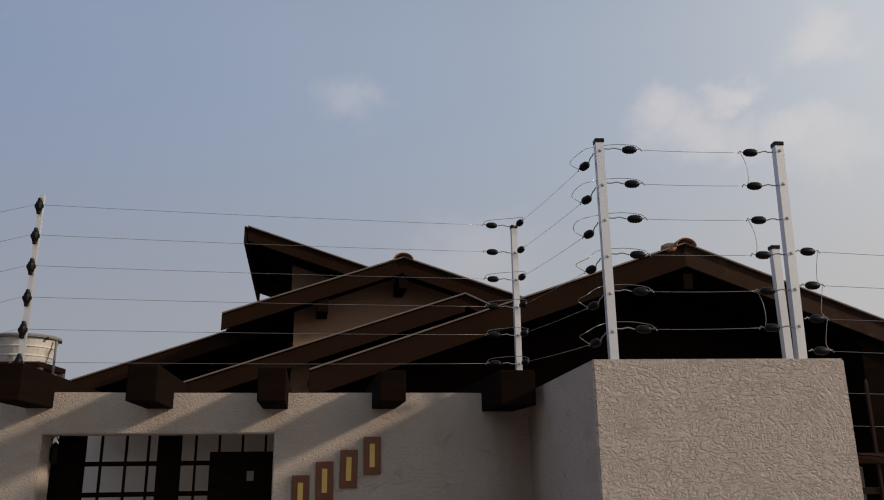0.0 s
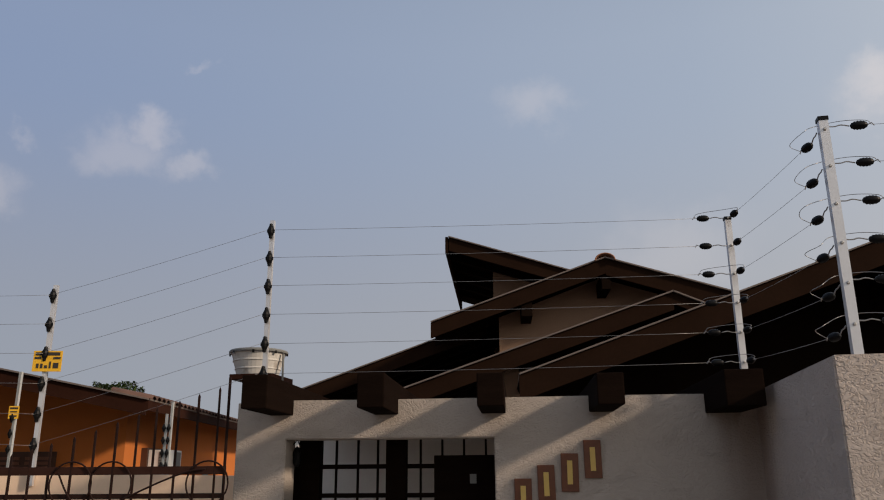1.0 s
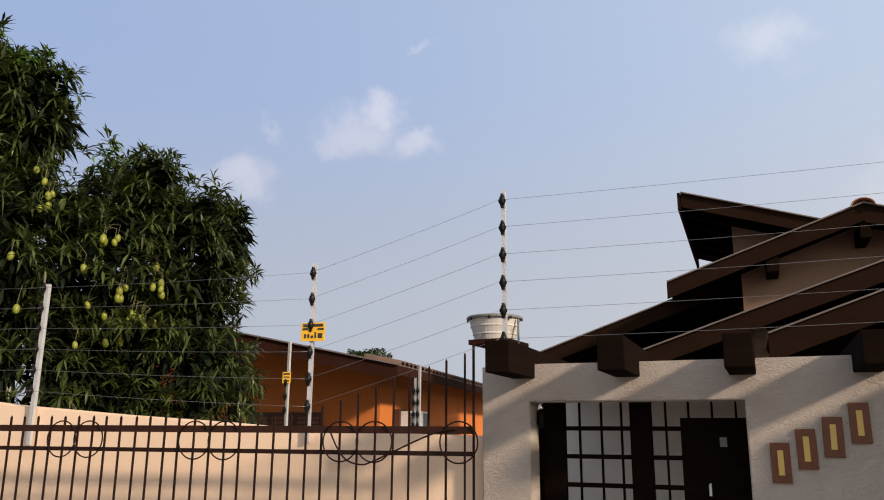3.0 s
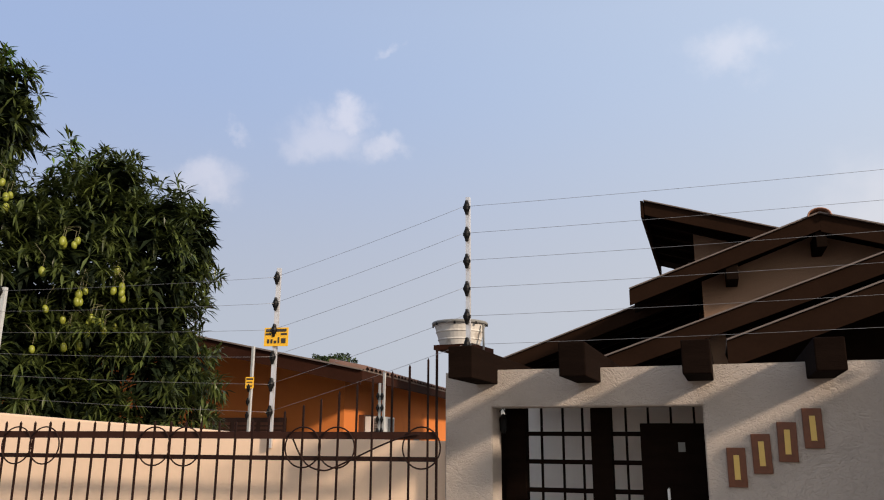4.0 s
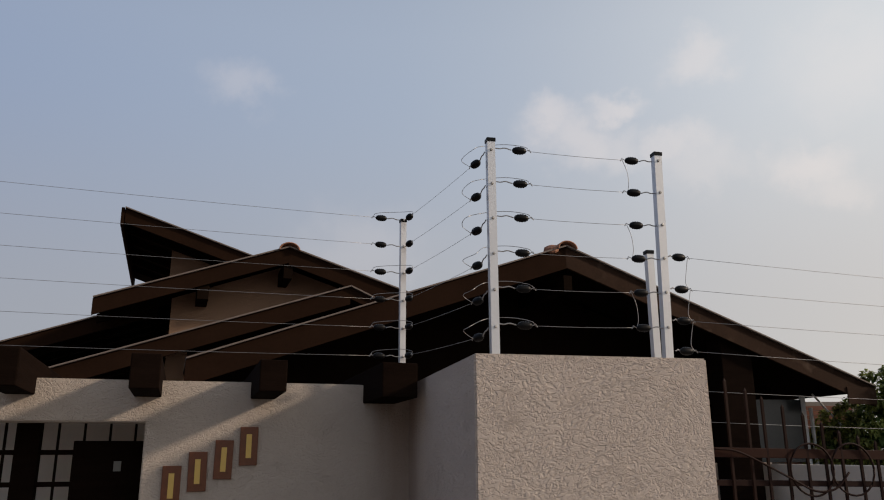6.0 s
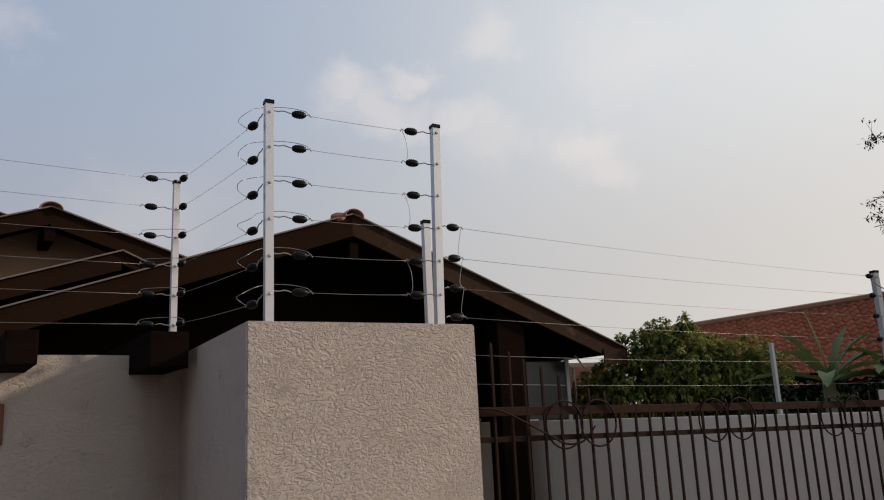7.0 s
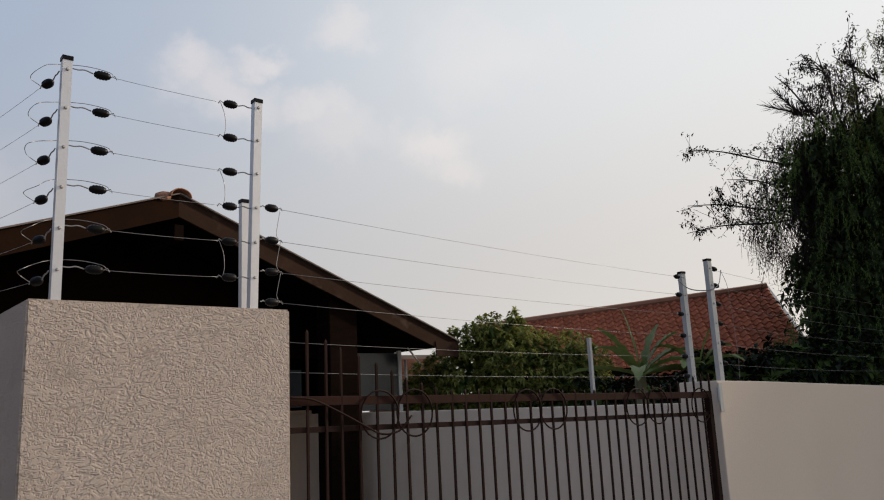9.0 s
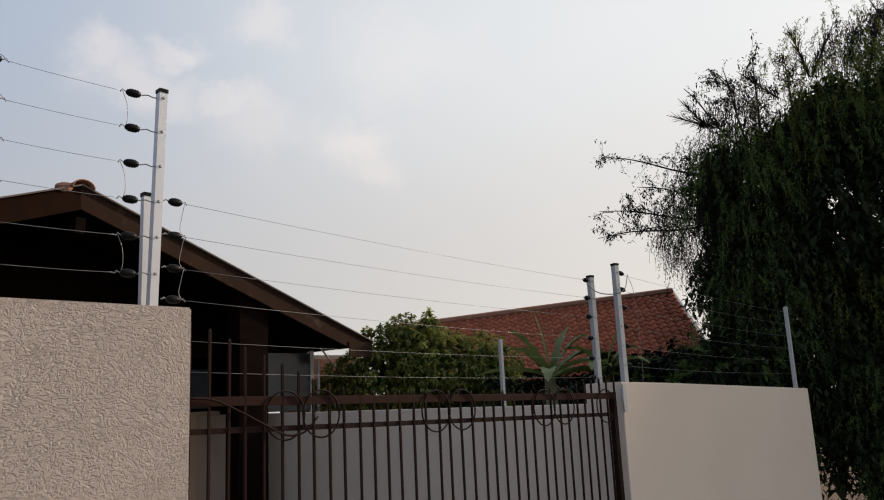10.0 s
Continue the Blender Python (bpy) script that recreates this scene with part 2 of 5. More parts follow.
RIDGE_TILE = material("terracotta_ridge_tile", (0.30, 0.14, 0.085), 0.8, vary=0.3, scale=7, bump=0.002)
# dark brown clay for the tile ends along the eave
EAVE_TILE = material("dark_brown_clay_tile", (0.10, 0.055, 0.042), 0.85, vary=0.3, scale=5, random_tint=0.4)
RED_TILE = material("red_roof_tile", (0.34, 0.105, 0.055), 0.85, vary=0.3, scale=2.0, fine=18, bump=0.002, random_tint=0.3, spec=0.15)
ALU = material("galvanised_aluminium", (0.62, 0.62, 0.63), 0.42, metal=0.55, vary=0.08, scale=6, fine=90, bump=0.0003, bump_scale=150)
ALU_OLD = material("weathered_aluminium", (0.50, 0.51, 0.50), 0.55, metal=0.4, vary=0.15, scale=6, fine=80)
BLACK_PLASTIC = material("black_insulator_plastic", (0.006, 0.006, 0.0065), 0.4, vary=0.15, spec=0.12)
WIRE = material("steel_wire", (0.30, 0.29, 0.285), 0.42, metal=0.8, vary=0.1)
BOLT = material("zinc_bolt", (0.45, 0.43, 0.40), 0.4, metal=0.9, vary=0.1)
GATE = material("brown_gate_paint", (0.020, 0.010, 0.008), 0.6, vary=0.25, scale=6, fine=50, bump=0.0005, spec=0.06)
GATE_RUST = material("reddish_gate_rail_paint", (0.032, 0.014, 0.010), 0.6, vary=0.3, scale=6, fine=40, spec=0.06)
NUMBER_TILE = material("glazed_brown_tile", (0.125, 0.038, 0.014), 0.35, vary=0.35, scale=14, fine=60)
NUMBER_PAINT = material("yellow_glaze", (0.62, 0.42, 0.11), 0.4, vary=0.08)
SIGN_YELLOW = material("amber_sign", (0.72, 0.40, 0.02), 0.5, vary=0.06)
SIGN_BLACK = material("sign_black_ink", (0.03, 0.025, 0.02), 0.6)
TANK = material("grey_fibre_tank", (0.55, 0.53, 0.49), 0.7, vary=0.12, scale=4, stain=((0.30, 0.26, 0.22), 5, 0.55, 0.8))
WHITE_METAL = material("white_metal", (0.70, 0.70, 0.68), 0.5, vary=0.06)
GRILLE = material("grey_grille", (0.16, 0.16, 0.15), 0.6)
SHUTTER = material("brown_shutter_wood", (0.075, 0.030, 0.015), 0.65, vary=0.25, scale=4)
EAVE_BROWN = material("red_brown_eave_paint", (0.030, 0.0115, 0.007), 0.75, vary=0.3, scale=3, fine=30, spec=0.04)
# lighter copy of the shutter brown, with light on the slats in its colour
LOUVRE_LIT = material("red_brown_louvre_lit", (0.17, 0.062, 0.03), 0.6, vary=0.25, scale=4)
# unseen yard floor, kept pale to bounce light onto nearby walls
YARD = material("pale_yard_bounce_concrete", (0.40, 0.37, 0.33), 0.9, vary=0.15, scale=1.5, bump=0.002)
CONCRETE = material("pavement_concrete", (0.23, 0.205, 0.18), 0.9, vary=0.15, scale=1.5, bump=0.002, spec=0.2)
SOIL = material("reddish_soil", (0.13, 0.09, 0.06), 0.95, vary=0.25, scale=0.8, bump=0.01, bump_scale=12, spec=0.2)
ASPHALT = material("asphalt", (0.055, 0.053, 0.05), 0.9, vary=0.2, scale=2, bump=0.003, bump_scale=80)
BARK = material("bark", (0.10, 0.075, 0.055), 0.9, vary=0.3, scale=5, bump=0.008, bump_scale=14)
TWIG = material("bare_twig", (0.024, 0.019, 0.016), 0.85, vary=0.2)
MANGO_LEAF = material("mango_leaf", (0.074, 0.098, 0.024), 0.34, vary=0.15, scale=1.2, random_tint=0.75, translucent=0.2, spec=0.35)
MANGO_YOUNG = material("young_mango_leaf", (0.115, 0.20, 0.03), 0.45, vary=0.15, scale=1.2, random_tint=0.4, translucent=0.35, spec=0.2)
# Darkened copy of the mango leaf; the crown's inner shade is in the colour
MANGO_DARK = material("mango_leaf_shade_colour", (0.010, 0.018, 0.006), 0.7, vary=0.15, scale=1.2, random_tint=0.5, translucent=0.1, spec=0.2)
FRUIT = material("green_mango_skin", (0.19, 0.21, 0.026), 0.42, vary=0.2, scale=18)
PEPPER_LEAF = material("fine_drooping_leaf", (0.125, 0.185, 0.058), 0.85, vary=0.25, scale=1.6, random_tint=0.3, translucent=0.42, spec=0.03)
# olive and lighter than PEPPER_LEAF: light on upper boughs is in the colour
PEPPER_OLIVE = material("fine_olive_lit_leaf", (0.165, 0.180, 0.045), 0.85, vary=0.25, scale=1.6, random_tint=0.3, translucent=0.42, spec=0.03)
# darker grey-green copy, with inner crown shade put into the leaf colour
PEPPER_DARK = material("grey_green_crown_shade_leaf", (0.052, 0.072, 0.034), 0.8, vary=0.2, scale=0.9, random_tint=0.5, translucent=0.2, spec=0.05)
BUSH_LEAF = material("shrub_leaf", (0.34, 0.37, 0.095), 0.5, vary=0.2, scale=1.5, random_tint=0.8, translucent=0.38, spec=0.2)
BANANA_LEAF = material("banana_leaf", (0.17, 0.22, 0.065), 0.5, vary=0.35, scale=7, fine=30, translucent=0.3)
BANANA_STEM = material("banana_stem", (0.16, 0.15, 0.08), 0.7, vary=0.3)
BRICK = material("red_brick", (0.27, 0.115, 0.075), 0.85, vary=0.2, scale=5, random_tint=0.3, bump=0.001)
MORTAR = material("mortar", (0.33, 0.28, 0.24), 0.9, vary=0.1)
GLASS = material("dusty_glass", (0.055, 0.062, 0.066), 0.16, vary=0.2, scale=2.0, transmission=0.25)
CURTAIN_WALL = material("cream_inner_wall", (0.82, 0.77, 0.70), 0.85, vary=0.05)


# ---- mesh helpers ----
def finish(name, bm, mat, smooth=False):
    me = bpy.data.meshes.new(name)
    bm.normal_update()
    bm.to_mesh(me)
    bm.free()
    me.materials.append(mat)
    if smooth:
        me.polygons.foreach_set("use_smooth", [True] * len(me.polygons))
    return me


def part(name, bm, mat, parent=None, label="", m=None, smooth=False):
    ob = new(name, finish(name, bm, mat, smooth))
    if parent is not None:
        ob.parent = parent
    if m is not None:
        ob.matrix_local = m
    if label:
        ob["label"] = label
    return ob


def thing(name, m, label, category, group="", kind=""):
    ob = new(name)
    ob.empty_display_size = 0.1
    ob.matrix_world = m
    return tagged(ob, label, category, group, kind)


def box(x0, x1, y0, y1, z0, z1, bevel=0.0, bm=None):
    own = bm is None
    bm = bmesh.new() if own else bm
    vs = [bm.verts.new((x, y, z)) for x in (x0, x1) for y in (y0, y1) for z in (z0, z1)]
    fs = [(0, 1, 3, 2), (4, 6, 7, 5), (0, 4, 5, 1), (2, 3, 7, 6), (0, 2, 6, 4), (1, 5, 7, 3)]
    faces = [bm.faces.new([vs[i] for i in f]) for f in fs]
    if bevel:
        edges = list({e for f in faces for e in f.edges})
        bmesh.ops.bevel(bm, geom=edges, offset=bevel, segments=2, affect="EDGES", profile=0.6)
    return bm


def prism(profile, y0, y1, bevel=0.0):
    """A closed outline of (x, z) drawn out along y."""
    bm = bmesh.new()
    a = [bm.verts.new((x, y0, z)) for x, z in profile]
    b = [bm.verts.new((x, y1, z)) for x, z in profile]
    n = len(profile)
    bm.faces.new(a)
    bm.faces.new(b[::-1])
    for i in range(n):
        bm.faces.new((a[i], b[i], b[(i + 1) % n], a[(i + 1) % n]))
    bmesh.ops.recalc_face_normals(bm, faces=bm.faces[:])
    if bevel:
        bmesh.ops.bevel(bm, geom=bm.edges[:], offset=bevel, segments=2, affect="EDGES", profile=0.6)
    return bm


def tube(points, r, n=6, bm=None, r_end=None):
    bm = bmesh.new() if bm is None else bm
    pts = [Vector(p) for p in points]
    rings = []
    for i, p in enumerate(pts):
        d = (pts[min(i + 1, len(pts) - 1)] - pts[max(i - 1, 0)]).normalized()
        side = d.cross(Vector((0, 0, 1)) if abs(d.z) < 0.9 else Vector((1, 0, 0))).normalized()
        up = side.cross(d)
        k = i / max(1, len(pts) - 1)
        rr = r if r_end is None else r + (r_end - r) * k
        rings.append([bm.verts.new(p + (side * math.cos(a) + up * math.sin(a)) * rr) for a in (2 * math.pi * j / n for j in range(n))])
    for a, b in zip(rings, rings[1:]):
        for j in range(n):
            bm.faces.new((a[j], a[(j + 1) % n], b[(j + 1) % n], b[j]))
    bm.faces.new(rings[0][::-1])
    bm.faces.new(rings[-1])
    return bm


def spline(points, steps=6):
    """Catmull-Rom through the points."""
    p = [Vector(q) for q in points]
    p = [2 * p[0] - p[1]] + p + [2 * p[-1] - p[-2]]
    out = []
    for i in range(1, len(p) - 2):
        for k in range(steps):
            t = k / steps
            a, b, c, d = p[i - 1:i + 3]
            out.append(0.5 * (2 * b + (c - a) * t + (2 * a - 5 * b + 4 * c - d) * t * t + (3 * b - a - 3 * c + d) * t ** 3))
    return out + [p[-2]]


def lathe(profile, n=24, bm=None, m=None):
    """Outline of (radius, z) turned round z."""
    bm = bmesh.new() if bm is None else bm
    rings = [[bm.verts.new((r * math.cos(2 * math.pi * j / n), r * math.sin(2 * math.pi * j / n), z)) for j in range(n)] for r, z in profile]
    for a, b in zip(rings, rings[1:]):
        for j in range(n):
            bm.faces.new((a[j], a[(j + 1) % n], b[(j + 1) % n], b[j]))
    bm.faces.new(rings[0][::-1])
    bm.faces.new(rings[-1])
    if m is not None:
        bmesh.ops.transform(bm, matrix=m, verts=[v for ring in rings for v in ring])
    return bm


def turned(angle, x=0.0, y=0.0, z=0.0):
    return pose(x, y, z, 0, 0, angle)


# ---- ground ----
def ground():
    bm = bmesh.new()
    steps = [-900, -120, -40, -15, -6, 0, 6, 15, 40, 120, 900]
    grid = [[bm.verts.new((x, y, -0.16)) for y in steps] for x in steps]
    for i in range(len(steps) - 1):
        for j in range(len(steps) - 1):
            bm.faces.new((grid[i][j], grid[i + 1][j], grid[i + 1][j + 1], grid[i][j + 1]))
    tagged(part("ground", bm, SOIL), "bare reddish soil reaching to the horizon", "ground", kind="structure")
    tagged(part("road", box(-60, 60, -9.0, -2.0, -0.30, -0.13), ASPHALT), "dark asphalt street before the houses", "road", kind="structure")
    tagged(part("kerb", box(-60, 60, -2.0, -1.85, -0.3, 0.0, 0.02), CONCRETE), "worn concrete kerb along the street", "kerb", kind="structure")
    tagged(part("pavement", box(-60, 60, -1.85, 3.3, -0.3, -0.005), CONCRETE), "grey concrete pavement along the walls", "pavement", kind="structure")
    tagged(part("yard_floor", box(-6.5, 6.0, 3.35, 16, -0.3, 0.0), YARD), "unseen concrete yard floor, pale to bounce light behind the gates", "floor", kind="structure")


ground()

# ---- front wall with the doorway, turned a little to the street ----
FRONT = turned(6.0, -1.85, 4.30)      # local x along the wall, local y into the plot
W_LEN, W_TOP, D0, D1, D_TOP, W_THICK = 2.86, 2.25, 0.245, 1.42, 2.032, 0.20


def front_wall():
    bm = bmesh.new()
    outline = [(-0.045, 0), (D0, 0), (D0, D_TOP), (D1, D_TOP), (D1, 0), (W_LEN, 0), (W_LEN, W_TOP)]
    for cx in (2.44, 2.02, 1.42, 0.80, 0.22):
        outline += [(cx + 0.02, W_TOP + random.uniform(-0.004, 0.004))]
    outline += [(-0.045, W_TOP - 0.012)]
    bm = prism(outline, 0, W_THICK)
    bmesh.ops.bevel(bm, geom=[e for e in bm.edges if abs(e.verts[0].co.y - e.verts[1].co.y) < 1e-5], offset=0.006, segments=2, affect="EDGES")
    ob = part("wall_front", bm, STUCCO_FINE, m=FRONT)
    tagged(ob, "off-white trowelled stucco front wall with a doorway", "wall", kind="structure")


front_wall()


def pillar():
    # broad stucco pier that steps forward to the street, with its return wall
    x0, x1, y0, top = 1.014, 2.068, 3.20, 2.26
    bm = bmesh.new()
    plan = [(x0, y0), (x1, y0), (x1, y0 + 0.55), (x1 - 0.35, y0 + 0.55), (x1 - 0.55, y0 + 0.22), (x0 + 0.2, y0 + 0.22), (x0 + 0.16, 4.80), (x0 - 0.04, 4.80)]
    lo = [bm.verts.new((x, y, -0.05)) for x, y in plan]
    hi = [bm.verts.new((x, y, top)) for x, y in plan]
    bm.faces.new(lo[::-1])
    bm.faces.new(hi)
    for i in range(len(plan)):
        j = (i + 1) % len(plan)
        bm.faces.new((lo[i], lo[j], hi[j], hi[i]))
    bmesh.ops.recalc_face_normals(bm, faces=bm.faces[:])
    bmesh.ops.bevel(bm, geom=bm.edges[:], offset=0.007, segments=2, affect="EDGES")
    tagged(part("wall_pier", bm, STUCCO), "coarse beige trowelled stucco pier by the gate", "wall", kind="structure")


pillar()


def pergola_beams():
    # each beam lies in the top of the front wall and sticks out over the pavement
    specs = [(0.213, 0.136, 2.166, -0.50, 0.172), (0.815, 0.138, 2.163, -0.50, 0.175), (1.42, 0.136, 2.162, -0.50, 0.165), (2.012, 0.133, 2.162, -0.50, 0.155), (2.665, 0.19, 2.148, -0.46, 0.180)]
    for cx, w, z0, y0, h in specs:
        bm = box(-w / 2, w / 2, y0, 1.25, z0, z0 + h, 0.006)
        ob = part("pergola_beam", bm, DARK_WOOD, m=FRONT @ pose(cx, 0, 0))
        tagged(ob, "dark-stained square timber beam lying over the stucco wall", "beam", "pergola beams over the front wall")


pergola_beams()


def entrance():
    # timber screen behind the doorway: posts, a grid window and a darker door leaf
    back = 0.32
    gate = thing("entrance_screen", FRONT @ pose(0, back, 0), "dark timber entrance screen with paned grid and solid leaf", "door")
    part("post", box(0.235, 0.365, 0, 0.09, 0, 2.12, 0.004), DARK_WOOD, gate)
    part("post", box(0.765, 0.885, 0, 0.09, 0, 2.12, 0.004), DARK_WOOD, gate)
    part("side_panel", box(0.02, 0.235, 0.01, 0.07, 0, 1.90, 0.004), DARK_WOOD, gate)
    part("head_rail", box(0.0, 1.7, 0, 0.09, 2.10, 2.17, 0.004), DARK_WOOD, gate)
    for z in (1.885, 1.72, 1.555, 1.39, 1.2):
        part("glazing_bar", box(0.365, 0.765, 0.02, 0.05, z - 0.013, z + 0.013), DARK_WOOD, gate)
        part("glazing_bar", box(0.885, 1.07, 0.02, 0.05, z - 0.013, z + 0.013), DARK_WOOD, gate)
    for x in (0.46, 0.592, 0.712, 0.97, 1.10, 1.23, 1.36):
        part("glazing_bar", box(x - 0.006, x + 0.006, 0.022, 0.042, 0.9 if x < 1.0 else 1.94, 2.10), DARK_WOOD, gate)
    leaf = part("door_leaf", box(1.055, 1.62, -0.02, 0.03, 0.02, 1.945, 0.004), DARK_WOOD, gate)
    part("peephole_plate", box(1.265, 1.303, -0.026, -0.02, 1.785, 1.838), GRILLE, leaf, "small grey metal plate")
    part("door_handle", tube([(1.20, -0.05, 1.52), (1.20, -0.05, 1.58), (1.20, -0.02, 1.58)], 0.008, 6), WHITE_METAL, leaf, "pale metal handle")
    wall = part("wall_inner", box(-0.1, 2.6, 1.1, 1.25, 0, 2.125), CURTAIN_WALL, m=FRONT)
    tagged(wall, "cream plastered wall seen through the grid", "wall", kind="structure")
    # hidden ceiling, added and sized to keep sun stripes off the inner wall
    roof = part("porch_ceiling", box(0.30, 2.75, W_THICK, 1.07, 2.125, 2.15), SHUTTER, m=FRONT)
    tagged(roof, "unseen boarded ceiling over the entrance, placed to block sun", "ceiling", kind="structure")
    lamp = thing("wall_lantern", FRONT @ pose(0.268, 0.16, 1.945), "small dark metal lantern beside the doorway", "lamp")
    part("bracket", tube([(-0.03, 0, 0.06), (0.0, 0, 0.09), (0.02, 0, 0.05)], 0.004), BLACK_PLASTIC, lamp)
    part("lantern_body", lathe([(0.012, -0.06), (0.022, -0.04), (0.024, 0.02), (0.014, 0.045), (0.004, 0.055)], 10), BLACK_PLASTIC, lamp)


entrance()


def number_tiles():
    for cx, cz in ((1.95, 1.912), (1.824, 1.843), (1.696, 1.783), (1.57, 1.713)):
        t = thing("number_tile", FRONT @ pose(cx, -0.004, cz, 0, random.uniform(-1.5, 1.5), 0), "brown glazed ceramic tile with a yellow bar", "tile", "number tiles on the front wall")
        part("tile", box(-0.047, 0.047, -0.010, 0.006, -0.10, 0.10, 0.003), NUMBER_TILE, t)
        part("numeral_bar", box(-0.014, 0.014, -0.0125, -0.0095, -0.062, 0.062, 0.001), NUMBER_PAINT, t, "plain yellow painted bar")


number_tiles()


# ---- gates ----
def gate(name, m, length, step, rail_z, drop, tops, pairs, label, start=0.03):
    """A barred steel gate along local -x or +x; tops gives the bar's top for a distance from the pier."""
    g = thing(name, m, label, "gate")
    sgn = 1 if length > 0 else -1
    n = int(abs(length) / step)

    def z_at(u):
        return rail_z - drop * u

    def rail(z, h, d, mat, nm):
        u1 = abs(length)
        bm = prism([(0, z - h / 2), (sgn * u1, z - drop * u1 - h / 2), (sgn * u1, z - drop * u1 + h / 2), (0, z + h / 2)], -d / 2, d / 2, 0.002)
        part(nm, bm, mat, g)

    rail(rail_z, 0.042, 0.035, GATE_RUST, "top_rail")
    rail(rail_z - 0.13, 0.026, 0.022, GATE, "second_rail")
    rail(0.95, 0.03, 0.025, GATE, "middle_rail")
    rail(0.12, 0.04, 0.035, GATE, "bottom_rail")
    cache = {}
    for i in range(n + 1):
        u = start + i * step
        z = round(tops(u) - drop * u, 3)
        if z not in cache:
            bm = box(-0.0055, 0.0055, -0.0055, 0.0055, 0.10, z - 0.015)
            tip = bm.verts.new((0, 0, z))
            top = [v for v in bm.verts if abs(v.co.z - (z - 0.015)) < 1e-6]
            top.sort(key=lambda v: math.atan2(v.co.y, v.co.x))
            for a in range(4):
                bm.faces.new((top[a], top[(a + 1) % 4], tip))
            cache[z] = finish("bar", bm, GATE)
        ob = new("bar", cache[z])
        ob.parent = g
        ob.matrix_local = pose(sgn * u, -0.012, 0, 0, random.uniform(-0.25, 0.25), random.uniform(-6, 6))
    for u in pairs:
        for du in (-0.105, 0.105):
            if u + du < abs(length) - 0.1:
                ring = [(sgn * (u + du) + 0.11 * math.cos(a), -0.026, z_at(u) - 0.068 + 0.115 * math.sin(a)) for a in (2 * math.pi * k / 28 for k in range(29))]
                part("ring", tube(ring, 0.0048, 5), GATE, g, smooth=True)
    return g


def left_tops(u):
    pts = [(0.0, 2.326), (0.292, 2.229), (0.505, 2.161), (0.71, 2.083), (0.923, 2.015), (1.166, 1.952), (9, 1.952)]
    return float(np.interp(u, [p[0] for p in pts], [p[1] for p in pts]))


def right_tops(u):
    pts = [(0, 2.23), (0.13, 2.19), (0.22, 2.15), (0.4, 2.085), (0.7, 1.97), (0.95, 1.915), (2.4, 1.905), (2.9, 1.95), (3.3, 2.02)]
    return float(np.interp(u, [p[0] for p in pts], [p[1] for p in pts]))


GATE_L = turned(12.0, -1.838, 4.073)
gl = gate("left_gate", GATE_L, -4.4, 0.109, 1.867, -0.0, left_tops, (0.701, 1.683, 2.679, 3.7), "brown steel driveway gate with spiked bars and rings", 0.056)
part("ring", tube([(-0.087 + 0.11 * math.cos(2 * math.pi * k / 28), -0.026, 1.80 + 0.115 * math.sin(2 * math.pi * k / 28)) for k in range(29)], 0.0048, 5), GATE, gl, smooth=True)
gr = gate("right_gate", pose(2.09, 3.33, 0), 3.34, 0.0945, 1.862, 0.018, right_tops, (0.62, 1.62, 2.60, 3.3), "brown steel driveway gate with spiked bars and rings")
part("scroll", tube(spline([(-0.099, -0.03, 1.874), (-0.198, -0.03, 1.859), (-0.328, -0.03, 1.811), (-0.479, -0.03, 1.743), (-0.6, -0.03, 1.689), (-0.67, -0.03, 1.670), (-0.762, -0.03, 1.694), (-0.823, -0.03, 1.762), (-0.874, -0.03, 1.859)]), 0.0052, 5), GATE, gl, smooth=True)
part("scroll", tube(spline([(-3.475, -0.03, 1.723), (-3.642, -0.03, 1.762), (-3.836, -0.03, 1.840), (-4.018, -0.03, 1.874)]), 0.0052, 5), GATE, gl, smooth=True)
part("scroll", tube(spline([(0.03, -0.03, 1.875), (0.14, -0.03, 1.865), (0.27, -0.03, 1.81), (0.42, -0.03, 1.735), (0.52, -0.03, 1.69), (0.62, -0.03, 1.70), (0.70, -0.03, 1.77)]), 0.0052, 5), GATE, gr, smooth=True)
part("end_stile", box(3.30, 3.345, -0.02, 0.02, 0.05, 1.83, 0.003), GATE, gr)
part("end_stile", box(-0.012, 0.0, -0.008, 0.008, 0.05, 2.36), GATE, gl)


